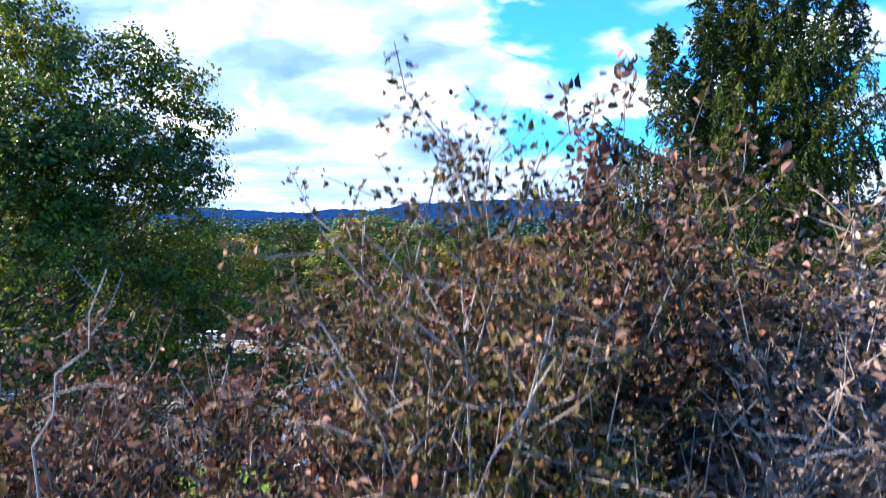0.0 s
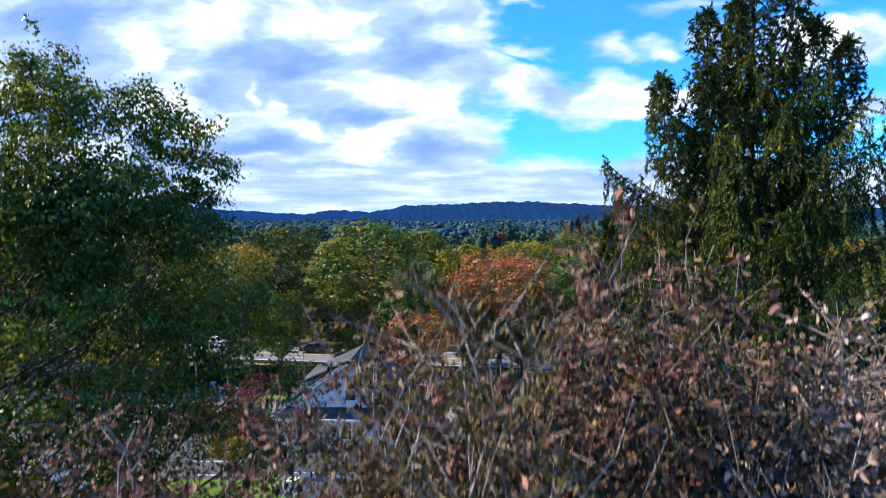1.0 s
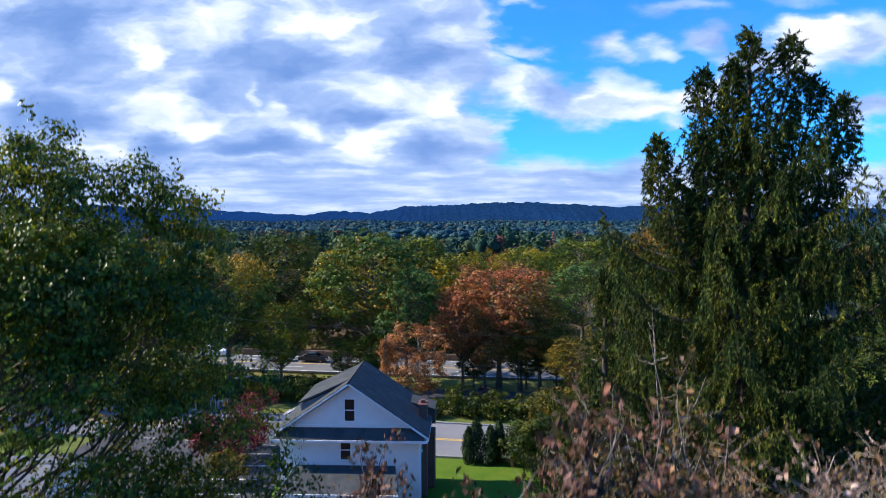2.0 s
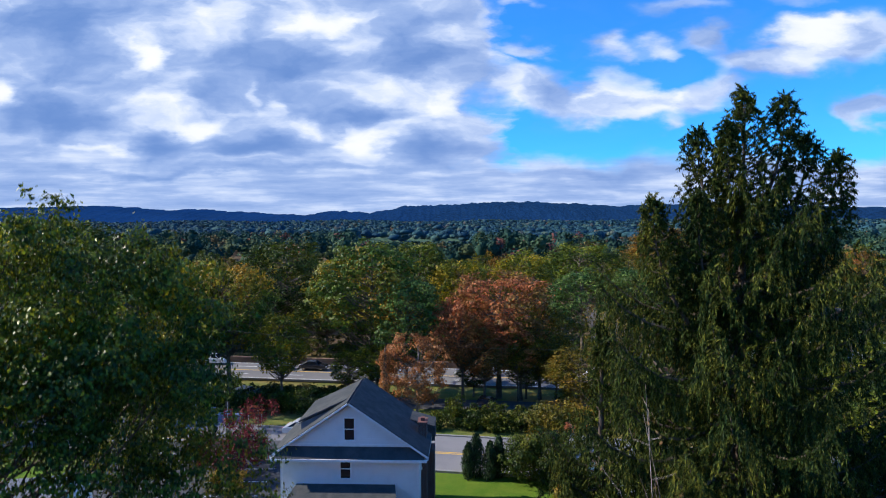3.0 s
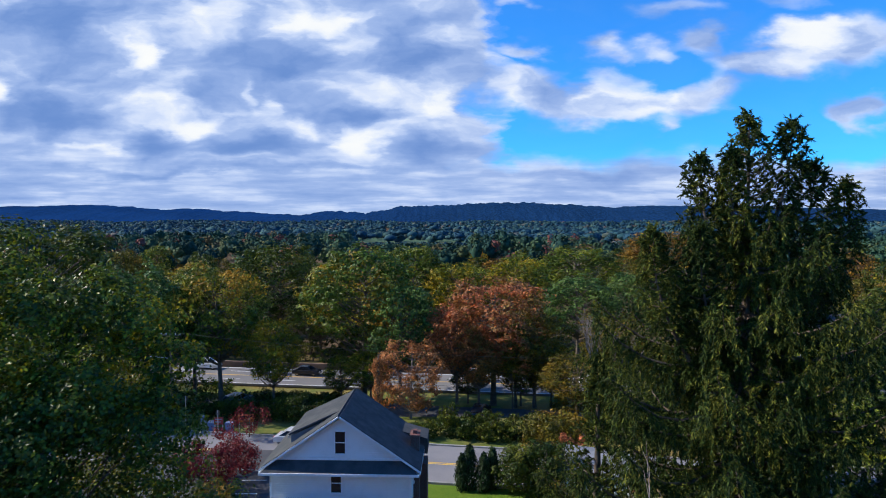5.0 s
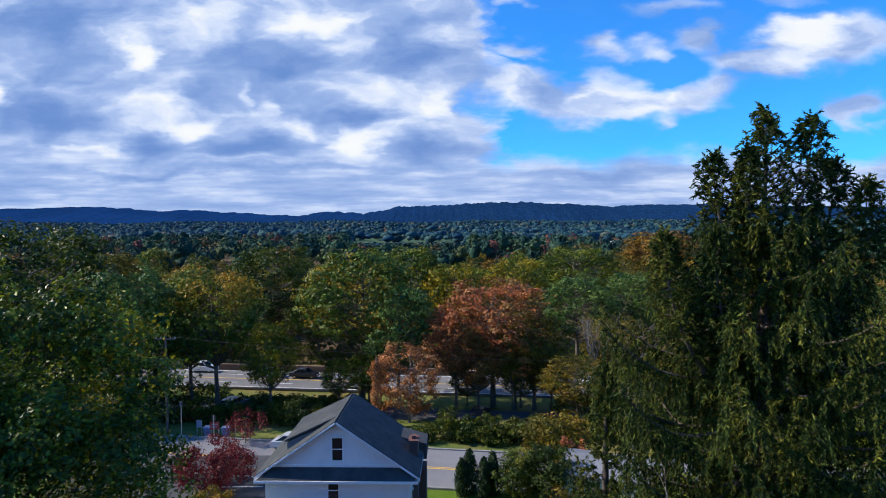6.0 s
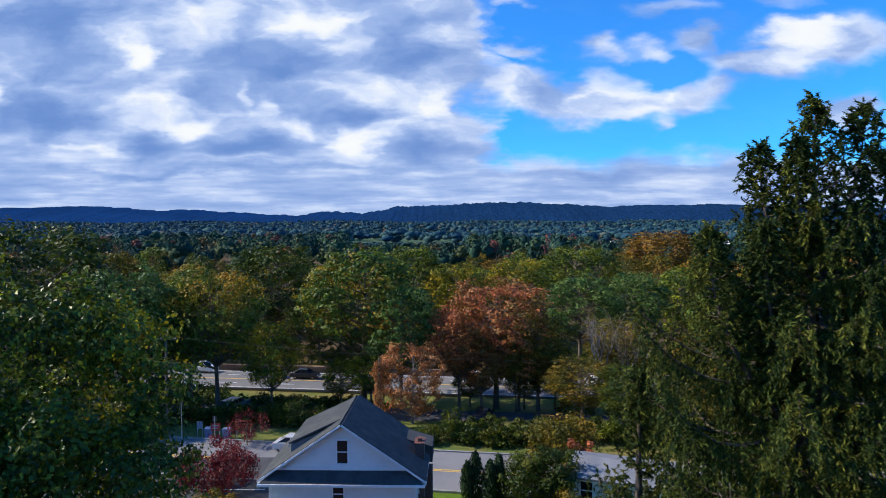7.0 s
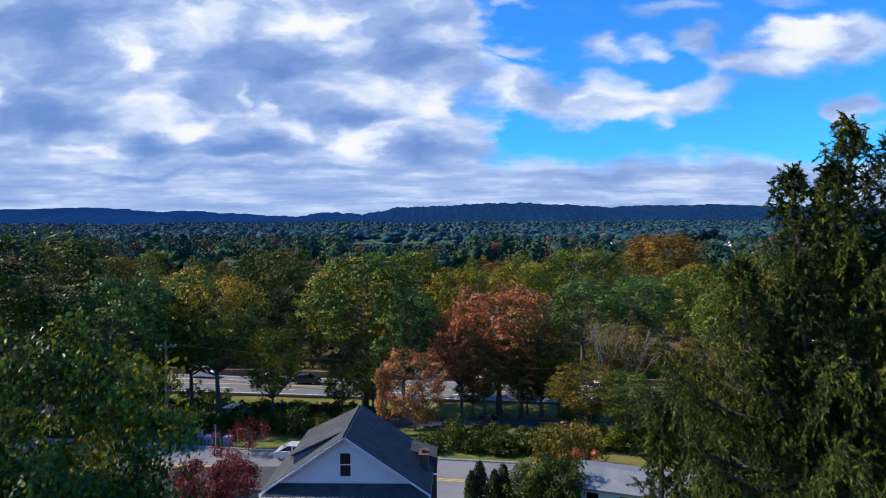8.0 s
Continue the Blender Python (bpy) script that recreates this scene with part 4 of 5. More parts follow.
# ---- near leafy tree on the slope ----
def near_tree():
    rng = np.random.default_rng(31)
    x, y = -8.6, 11.6
    base = float(ground_z(x, y))
    ob = thing("tree", "broad leafy green tree with yellowing top shoots", "tree", Matrix.Translation((x, y, base)))
    top = 17.4 - base
    lobes = crown_lobes(rng, 4.8, 1.5, top - 1.9, 84, 0.18)
    lobes += [(rng.uniform(-3.5, 3.6), rng.uniform(-2.0, 2.4), top - rng.uniform(2.4, 4.2), rng.uniform(0.55, 0.9), 0.9) for _ in range(20)]
    lobes += [(1.4, 0.3, top - 0.35, 0.36, 1.3), (1.3, 0.3, top - 0.9, 0.6, 1.1), (1.0, -0.1, top - 1.4, 0.75, 1.0), (2.3, -0.3, top - 1.4, 0.7, 1.0), (3.1, 0.0, top - 1.25, 0.6, 1.0),
              (3.7, 0.2, top - 1.6, 0.6, 0.9), (4.2, 0.4, top - 2.3, 0.6, 0.8), (0.6, -0.8, top - 1.45, 0.6, 1.0), (-1.6, -0.4, top - 1.5, 0.7, 1.0), (1.5, -0.9, top - 0.75, 0.36, 1.2),
              (0.2, -1.6, top - 2.4, 0.8, 0.9), (1.2, -1.5, top - 2.6, 0.85, 0.9), (2.2, -1.2, top - 2.5, 0.8, 0.9), (3.1, -0.8, top - 2.8, 0.85, 0.9), (4.0, -0.2, top - 3.3, 0.85, 0.8), (2.6, -1.4, top - 3.4, 0.9, 0.9), (0.8, -2.0, top - 3.3, 0.9, 0.9),
              (3.6, -1.2, 4.6, 1.1, 0.8), (4.3, -0.6, 2.8, 1.2, 0.8), (3.4, 0.6, 6.4, 1.0, 0.8), (5.3, -0.4, 5.3, 0.9, 0.8), (6.0, -0.6, 4.4, 0.9, 0.8), (5.0, 0.2, 6.2, 0.8, 0.8), (5.6, 0.4, 3.4, 1.0, 0.8)]
    low_boughs = [(rng.uniform(-1.5, 4.2), rng.uniform(-4.2, -1.6), rng.uniform(1.2, 4.6), rng.uniform(0.7, 1.0), 0.8) for _ in range(14)]
    low_boughs += [(rng.uniform(-3.5, 4.4), rng.uniform(-4.6, -2.6), rng.uniform(2.2, 6.6), rng.uniform(0.6, 0.95), 0.8) for _ in range(22)]
    lobes = low_boughs + lobes
    part("trunk", trunk_and_limbs(rng, lobes, top * 0.86, 0.15, 1.8, twigs=2), SPRUCE_BARK, ob, smooth=True)
    p, d = sprays(rng, *crown_points(rng, lobes + lobes[-24:-7] * 2 + low_boughs, 10400, 0.2), 20, 0.11)
    nrm = d * 1.0 + rng.normal(size=d.shape) * 0.5 + np.array((0, 0, 0.3))
    s = rng.uniform(0.055, 0.105, len(p))
    g = Geo().leaves(p, nrm, s, s * 0.66, rng)
    # upright leafy shoots at the top, yellowing, with sunlit brightness put into the gold
    gold = Geo()
    for _ in range(480):
        lx, ly, lz, ls, _f = lobes[rng.integers(len(lobes))]
        if lz < top - 3.4:
            continue
        a = np.array((lx, ly, lz + ls * 0.5)) + rng.normal(size=3) * 0.3
        v = np.array((rng.normal() * 0.25, rng.normal() * 0.25, 1.0))
        n = 26
        f = rng.random(n)
        q = a + f[:, None] * v * rng.uniform(0.25, 0.5) + rng.normal(size=(n, 3)) * 0.08
        (gold if rng.random() < 0.65 else g).ovals(q, rng.normal(size=(n, 3)), rng.uniform(0.065, 0.11, n), rng.uniform(0.04, 0.065, n), rng)
    tagged(part("yellow_crown", gold, LEAF_GOLD, ob, "yellowing leafy shoots, sunlit brightness in their gold"), kind="stuff")
    part("crown", g, LEAF_NEAR, ob, "glossy green leaves, yellow at the top")


near_tree()


# ---- shrubs on the slope in front of the camera ----
def shrub(x, y, top, radius, seed, mat, label, leaves_n=4600, stems=20, name="shrub", leaf_size=0.070, low=0.66, twigs=20, bark=TWIG):
    rng = np.random.default_rng(seed)
    base = float(ground_z(x, y))
    h = top - base
    ob = thing(name, label, "shrub", Matrix.Translation((x, y, base)))
    wood, leaf = Geo(), Geo()
    tips = []
    for i in range(stems):
        a = rng.uniform(0, 2 * math.pi)
        rr = radius * math.sqrt(rng.random())
        hh = h * (rng.uniform(0.72, 0.98) if rng.random() < 0.85 else rng.uniform(1.0, 1.1)) * (1 - 0.22 * (rr / radius) ** 2)
        e = np.array((rr * math.cos(a), rr * math.sin(a), hh))
        s = np.array((rng.normal() * 0.15, rng.normal() * 0.15, -0.2))
        bend = rng.normal(size=3) * 0.26 * radius
        f = np.linspace(0, 1, 7)
        pts = s + f[:, None] * (e - s) + np.sin(f * math.pi)[:, None] * bend - (np.sin(f * math.pi) * 0.18)[:, None] * e * np.array((1, 1, 0))
        wood.tube(pts, 0.017 * (1 - 0.9 * f) + 0.002, 5)
        for _ in range(twigs):
            g = rng.uniform(low, 0.99)
            idx = min(g * 6, 5.999)
            q = pts[int(idx)] * (1 - idx % 1) + pts[int(idx) + 1] * (idx % 1)
            v = rng.normal(size=3) * np.array((1, 1, 0.5)) + np.array((0, 0, 0.55))
            v /= np.linalg.norm(v)
            ln = rng.uniform(0.25, 0.85)
            mid = q + v * ln * 0.5 + rng.normal(size=3) * 0.09
            tip = q + v * ln + np.array((0, 0, rng.uniform(-0.05, 0.18)))
            wood.tube([q, mid, tip], [0.006, 0.0045, 0.002], 4)
            tips.append((q, mid, tip))
    pick = rng.integers(len(tips), size=leaves_n)
    T = np.array(tips)[pick]
    f = rng.random(leaves_n)[:, None]
    p = np.where(f < 0.5, T[:, 0] + (T[:, 1] - T[:, 0]) * f * 2, T[:, 1] + (T[:, 2] - T[:, 1]) * (f * 2 - 1)) + rng.normal(size=(leaves_n, 3)) * 0.05
    s = leaf_size * rng.uniform(0.55, 1.25, leaves_n)
    leaf.ovals(p, rng.normal(size=(leaves_n, 3)) + np.array((0, 0, 0.3)), s, s * rng.uniform(0.4, 0.7, leaves_n), rng, curl=0.5)
    part("branchwork", wood, bark, ob, "bare tan stems and twigs")
    part("crown", leaf, mat, ob, "curled dry leaves")
    return ob


TAN = "tangled shrub with pinkish tan dead leaves and pale twigs"
RUSSET = "tangled shrub with russet autumn leaves and tan twigs"
BROWN = "tangled shrub with dry brown leaves and pale twigs"
SHRUBS = [
    (1.3, 5.2, 14.1, 1.5, LEAF_RUSSET, RUSSET), (2.6, 6.3, 14.0, 1.6, LEAF_BROWN, BROWN), (0.2, 6.4, 13.3, 1.3, LEAF_RUSSET, RUSSET), (3.9, 5.6, 13.2, 1.5, LEAF_TAN, TAN),
    (5.0, 6.8, 13.0, 1.7, LEAF_TAN, TAN), (6.6, 8.0, 12.4, 1.8, LEAF_TAN, TAN), (2.6, 3.9, 12.5, 1.1, LEAF_TAN, TAN), (4.1, 4.1, 12.3, 1.2, LEAF_TAN, TAN),
    (-1.6, 5.0, 12.5, 1.4, LEAF_RUSSET, RUSSET), (-3.2, 5.6, 12.15, 1.5, LEAF_RUSSET, RUSSET), (-4.7, 5.2, 12.0, 1.4, LEAF_BROWN, BROWN), (-0.5, 4.4, 12.5, 1.1, LEAF_RUSSET, RUSSET),
    (-2.2, 3.7, 11.8, 1.0, LEAF_BROWN, BROWN), (1.2, 3.5, 12.0, 0.9, LEAF_BROWN, BROWN), (-3.8, 4.0, 11.8, 1.1, LEAF_RUSSET, RUSSET), (3.6, 8.4, 12.6, 1.6, LEAF_BROWN, BROWN),
]
for i, (x, y, top, r, mat, label) in enumerate(SHRUBS):
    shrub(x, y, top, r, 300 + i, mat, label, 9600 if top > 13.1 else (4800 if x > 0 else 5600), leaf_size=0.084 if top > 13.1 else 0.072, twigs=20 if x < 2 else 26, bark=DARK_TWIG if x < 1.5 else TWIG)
shrub(0.22, 3.9, 14.15, 1.05, 330, LEAF_BROWN, "slender sapling with sparse brown-olive leaves", 6000, 18, "sapling", 0.054, 0.78, 12)
shrub(-3.0, 3.4, 11.5, 0.8, 331, LEAF_GOLD, "low shrub with yellow autumn leaves", 2500, 12)


shrub(3.9, 10.2, 14.0, 0.7, 332, LEAF_BROWN, "nearly bare upright shrub with pale grey stems", 260, 11, "shrub", 0.07, 0.6, 5)


def dead_branch(points, fork, label):
    """A pale bare branch that leans out of the shrubs."""
    x, y = points[0]
    ob = thing("dead_branch", label, "branch", Matrix.Translation((x, y, float(ground_z(x, y)))))
    base = np.array((x, y, float(ground_z(x, y))))
    pts = np.array([(x, y, base[2] - 0.2)] + [tuple(p) for p in points[1:]]) - base
    part("stem", Geo().tube(pts, np.linspace(0.008, 0.003, len(pts)), 6), PALE_TWIG, ob)
    for path in fork:
        p = np.array(path) - base
        part("side_twig", Geo().tube(p, np.linspace(0.004, 0.0015, len(p)), 5), PALE_TWIG, ob)


PALE_TWIG = surface("bleached_bark", (0.30, 0.26, 0.22), (0.46, 0.41, 0.37), 6, 0.85, 0.2, 40)
dead_branch([(3.3, 4.2), (3.05, 3.95, 11.2), (2.75, 3.75, 11.80), (2.42, 3.7, 11.93), (2.18, 3.7, 12.02), (1.95, 3.7, 12.03)],
            [[(2.25, 3.7, 11.99), (2.36, 3.68, 12.12), (2.40, 3.66, 12.34), (2.39, 3.64, 12.6)], [(2.5, 3.71, 11.9), (2.62, 3.7, 11.98), (2.85, 3.7, 11.99)]],
            "bleached bare forked branch among the shrubs")
dead_branch([(-2.3, 4.1), (-2.12, 3.75, 11.6), (-2.08, 3.64, 12.0), (-1.93, 3.6, 12.2), (-1.90, 3.58, 12.42), (-1.74, 3.62, 12.55), (-1.72, 3.6, 12.75), (-1.62, 3.6, 12.98)],
            [[(-1.71, 3.6, 12.63), (-1.60, 3.58, 12.78), (-1.52, 3.58, 12.97)], [(-1.95, 3.6, 12.3), (-1.72, 3.6, 12.36), (-1.5, 3.6, 12.34)], [(-1.68, 3.6, 12.85), (-1.80, 3.6, 13.0)]],
            "bleached bare twiggy branch among the shrubs")


# ---- white gabled house ----
def slab(a, b, c, d, thick):
    """Corners and faces of a flat board through four corners."""
    n = (Vector(b) - Vector(a)).cross(Vector(d) - Vector(a)).normalized() * thick
    top = [Vector(p) for p in (a, b, c, d)]
    low = [p - n for p in top]
    return [tuple(p) for p in top + low], [(0, 1, 2, 3), (7, 6, 5, 4), (0, 4, 5, 1), (1, 5, 6, 2), (2, 6, 7, 3), (3, 7, 4, 0)]


def window(parent, x, y, z, w, h, face=-1, axis="x"):
    """A sash window in a wall that faces along -y (axis x) or along x (axis y)."""
    m = Matrix.Translation((x, y, z)) @ (Matrix.Identity(4) if axis == "x" else Matrix.Rotation(radians(90 * face), 4, "Z"))
    g = Geo()
    t = 0.09
    g.box((-w / 2 - t, -0.06, -t), (-w / 2, 0.05, h + t), m).box((w / 2, -0.06, -t), (w / 2 + t, 0.05, h + t), m)
    g.box((-w / 2, -0.06, h), (w / 2, 0.05, h + t), m).box((-w / 2 - t, -0.1, -t - 0.03), (w / 2 + t, 0.05, -0.0), m)
    win = part("window", g, TRIM, parent, "white sash window")
    part("sash_bar", Geo().box((-w / 2, -0.045, h * 0.5 - 0.03), (w / 2, 0.02, h * 0.5 + 0.03), m), TRIM, win)
    part("pane", Geo().box((-w / 2, -0.025, h * 0.5 + 0.03), (w / 2, -0.015, h), m), GLASS, win)
    part("pane", Geo().box((-w / 2, -0.012, 0.0), (w / 2, -0.004, h * 0.5 - 0.03), m), GLASS, win)
    return win


def white_house():
    m = Matrix.Translation((-6.35, 42.0, -4.6)) @ Matrix.Rotation(radians(-2.0), 4, "Z")
    ob = thing("house", "white clapboard house with a dark shingled gable roof", "house", m)
    E, A, HW, D = 5.35, 9.1, 5.5, 7.0   # eave height, apex height, half width at the eaves, depth
    W = 4.85                            # half width of the walls
    pitch = (A - E) / HW
    wall_top = E + (HW - W) * pitch - 0.1
    poly_part("wall", [(-W, 0.45, 0), (W, 0.45, 0), (W, 0.45, wall_top), (0, 0.45, A - 0.18), (-W, 0.45, wall_top),
                       (-W, D - 0.4, 0), (W, D - 0.4, 0), (W, D - 0.4, wall_top), (0, D - 0.4, A - 0.18), (-W, D - 0.4, wall_top)],
              [(0, 1, 2, 3, 4), (9, 8, 7, 6, 5), (0, 4, 9, 5), (1, 6, 7, 2), (2, 7, 8, 3), (3, 8, 9, 4), (0, 5, 6, 1)], SIDING, ob)
    for s in (-1, 1):
        v, f = slab((s * HW, 0, E), (0, 0, A), (0, D, A), (s * HW, D, E), 0.16 * s)
        poly_part("roof", v, f, SHINGLE, ob, "dark slate-grey shingle slope")
        # white rake board along the gable
        v, f = slab((s * (HW + 0.02), -0.06, E - 0.02), (0, -0.06, A - 0.02), (0, 0.0, A - 0.02), (s * (HW + 0.02), 0.0, E - 0.02), 0.12 * s)
        poly_part("rake_board", v, f, TRIM, ob)
        part("gutter", Geo().box((s * HW - 0.07, 0.0, E - 0.17), (s * HW + 0.07, D, E - 0.05)), TRIM, ob)
    part("ridge_cap", Geo().box((-0.12, 0, A - 0.02), (0.12, D, A + 0.05)), SHINGLE, ob)
    # pent roof across the gable at eave height
    v, f = slab((-HW + 0.1, -0.25, E - 0.05), (HW - 0.1, -0.25, E - 0.05), (HW - 1.0, 0.5, E + 0.68), (-HW + 1.0, 0.5, E + 0.68), 0.1)
    poly_part("pent_roof", v, f, SHINGLE, ob, "narrow dark shingle skirt across the gable")
    part("fascia", Geo().box((-HW, -0.31, E - 0.2), (HW, -0.25, E - 0.03)), TRIM, ob)
    part("soffit", Geo().box((-HW + 0.1, -0.25, E - 0.2), (HW - 0.1, 0.45, E - 0.15)), TRIM, ob)
    part("frieze", Geo().box((-HW + 0.95, 0.40, E + 0.68), (HW - 0.95, 0.45, E + 0.82)), TRIM, ob)
    for s in (-1, 1):
        part("corner_board", Geo().box((s * W - 0.07, 0.38, 0), (s * W + 0.07, 0.52, E - 0.15)), TRIM, ob)
    window(ob, 0.0, 0.45, E + 1.12, 0.68, 1.52)
    window(ob, -0.3, 0.45, E - 1.62, 0.68, 1.34)
    window(ob, W, 3.2, E - 1.8, 0.8, 1.3, 1, "y")
    # exterior brick chimney
    ch = part("chimney", Geo().box((W - 0.2, 3.0, 0), (W + 0.42, 4.1, E + 1.45)), BRICK, ob, "red-brown brick chimney")
    part("chimney_cap", Geo().box((W - 0.26, 2.94, E + 1.45), (W + 0.48, 4.16, E + 1.57)), BRICK, ch)
    part("flue", Geo().box((W - 0.04, 3.3, E + 1.57), (W + 0.26, 3.7, E + 1.8)), BRICK, ch)
    # shed dormer on the sunny slope
    dy0, dy1 = 1.5, 6.6
    x0, low, high = -3.85, A - 1.78, A - 0.04
    v, f = slab((x0, dy0, low), (-0.1, dy0, high), (-0.1, dy1, high), (x0, dy1, low), -0.12)
    dorm = poly_part("dormer", v, f, SHINGLE, ob, "shed dormer with a shingled roof")
    poly_part("dormer_wall", [(x0 + 0.12, dy0 + 0.1, low - 0.95), (x0 + 0.12, dy0 + 0.1, low - 0.04), (-0.4, dy0 + 0.1, high - 0.30),
                              (x0 + 0.12, dy1 - 0.1, low - 0.95), (x0 + 0.12, dy1 - 0.1, low - 0.04), (-0.4, dy1 - 0.1, high - 0.30)],
              [(0, 1, 2), (5, 4, 3), (0, 3, 4, 1), (1, 4, 5, 2), (0, 2, 5, 3)], GREY_ROOF, dorm, "pale grey shingled cheek")
    part("fascia", Geo().box((x0 - 0.05, dy0, low - 0.16), (x0 - 0.01, dy1, low - 0.02)), TRIM, dorm)
    # porch in front
    v, f = slab((-4.3, -2.7, E - 2.75), (3.7, -2.7, E - 2.75), (3.2, 0.45, E - 2.05), (-3.8, 0.45, E - 2.05), 0.12)
    poly_part("porch_roof", v, f, SHINGLE, ob, "low dark porch roof")
    part("fascia", Geo().box((-4.35, -2.78, E - 3.03), (3.75, -2.7, E - 2.75)), TRIM, ob)
    part("porch_wall", Geo().box((-3.9, -2.4, 0), (3.3, 0.45, E - 3.5)), SIDING, ob)
    for i in range(6):
        x = -4.1 + i * 1.5
        part("porch_post", Geo().box((x - 0.07, -2.62, 0), (x + 0.07, -2.48, E - 2.86)), TRIM, ob)
    part("rail", Geo().box((-4.1, -2.6, 1.0), (3.5, -2.5, 1.08)), TRIM, ob)
    # shingled side dormer beyond the chimney
    poly_part("side_dormer", [(W - 1.2, 4.6, E - 0.4), (W + 0.95, 4.6, E - 0.4), (W + 0.95, 4.6, E + 0.75), (W - 1.2, 4.6, E + 1.35),
                              (W - 1.2, 6.8, E - 0.4), (W + 0.95, 6.8, E - 0.4), (W + 0.95, 6.8, E + 0.75), (W - 1.2, 6.8, E + 1.35)],
              [(0, 1, 2, 3), (7, 6, 5, 4), (0, 3, 7, 4), (1, 5, 6, 2), (3, 2, 6, 7), (0, 4, 5, 1)], SHINGLE, ob, "dark shingled side dormer")
    # side bay beyond the chimney
    part("bay", Geo().box((W, 4.6, 0), (W + 0.9, 6.3, E - 1.2)), BRICK, ob, "small brown brick side bay")
    return ob


white_house()


def simple_house(x, y, w, d, wall_h, ridge, turn, roof=SHINGLE, label="white house among the trees with a gable roof", z=None, windows=3):
    base = float(ground_z(x, y)) if z is None else z
    ob = thing("house", label, "house", Matrix.Translation((x, y, base)) @ Matrix.Rotation(turn, 4, "Z"))
    a, b = w / 2, d / 2
    poly_part("wall", [(-a, -b, -0.5), (a, -b, -0.5), (a, -b, wall_h), (-a, -b, wall_h), (-a, b, -0.5), (a, b, -0.5), (a, b, wall_h), (-a, b, wall_h), (-a, 0, ridge), (a, 0, ridge)],
              [(0, 1, 2, 3), (5, 4, 7, 6), (0, 3, 8, 7, 4), (1, 5, 6, 9, 2), (3, 2, 9, 8), (6, 7, 8, 9)], SIDING, ob)
    k = (ridge - wall_h) / b
    for s in (-1, 1):
        v, f = slab((-a - 0.4, s * (b + 0.4), wall_h - 0.4 * k + 0.1), (a + 0.4, s * (b + 0.4), wall_h - 0.4 * k + 0.1), (a + 0.4, 0, ridge + 0.1), (-a - 0.4, 0, ridge + 0.1), -0.2 * s)
        poly_part("roof", v, f, roof, ob)
    for i in range(windows):
        for zz in ([0.9, 3.6] if wall_h > 4.5 else [0.9]):
            window(ob, -a + w * (i + 0.5) / windows, -b, zz, 0.9, 1.4)
    return ob


simple_house(14.8, 50.8, 7.4, 5.0, 2.7, 3.3, -0.36, GREY_ROOF, "white garage with a pale low-pitched roof")
simple_house(52, 106, 11, 8, 7.0, 10.5, 0.3)
simple_house(66, 98, 10, 8, 7.0, 10.2, -0.2)
simple_house(-27.5, 36.0, 9, 10, 4.2, 6.6, 0.2, GREY_ROOF, "white neighbouring house with a pale grey roof", -5.0)
for x, y, turn in ((172, 585, 0.3), (182, 600, -0.2), (262, 575, 0.2), (273, 585, 0.5), (284, 580, 0.0), (300, 600, 0.2), (330, 650, 0.2), (-190, 700, 0.3), (120, 800, 0.4), (-420, 1300, 0.2), (150, 760, 0.3)):
    simple_house(x, y, 10, 8, 6.5, 9.5, turn, GREY_ROOF, "distant white house showing between the treetops")


def clubhouse():
    lawn = poly_part("lawn", [(-170, 860, -7.2), (60, 860, -7.2), (60, 1000, -1.0), (-170, 1000, -1.0), (-170, 1000, -7.2), (60, 1000, -7.2)],
                     [(0, 1, 2, 3), (3, 2, 5, 4), (0, 3, 4), (1, 5, 2), (0, 4, 5, 1)], surface("bright_lawn", (0.032, 0.075, 0.034), (0.048, 0.098, 0.044), 0.02, 0.95), None)
    tagged(lawn, "bright mown lawn in front of a distant building", "lawn", kind="structure")
    ob = thing("clubhouse", "long low white building beyond a green lawn", "building", Matrix.Translation((-42, 985, -2.0)))
    for x, w, h, r in ((-16, 22, 4, 7), (8, 28, 5.5, 9.5), (32, 18, 3.5, 6)):
        a = w / 2
        poly_part("wing", [(x - a, -6, 0), (x + a, -6, 0), (x + a, -6, h), (x - a, -6, h), (x - a, 6, 0), (x + a, 6, 0), (x + a, 6, h), (x - a, 6, h)],
                  [(0, 1, 2, 3), (5, 4, 7, 6), (0, 3, 7, 4), (1, 5, 6, 2), (3, 2, 6, 7)], SIDING, ob)
        poly_part("roof", [(x - a - 1, -7, h), (x + a + 1, -7, h), (x + a + 1, 7, h), (x - a - 1, 7, h), (x - a + 4, 0, r), (x + a - 4, 0, r)],
                  [(0, 1, 5, 4), (1, 2, 5), (2, 3, 4, 5), (3, 0, 4), (3, 2, 1, 0)], GREY_ROOF, ob)
        for i in range(int(w / 4)):
            window(ob, x - a + 2 + i * 4, -6, 0.8, 1.6, 2.2)


clubhouse()


# ---- smaller trees and hedges near the house ----
def small_tree(name, label, category, x, y, top, radius, bottom, mat, seed, leaves_n, leaf, bark=BARK, lobes_n=22, thick=0.12, twigs=2, size=0.36, shell=0.3):
    base = float(ground_z(x, y))
    ob = broadleaf(name, label, seed, radius, top - base, bottom, lobes_n, leaves_n, leaf, mat, bark, thick=thick, twigs=twigs, size=size, shell=shell)
    ob["category"] = category
    ob.matrix_basis = Matrix.Translation((x, y, base))
    return ob


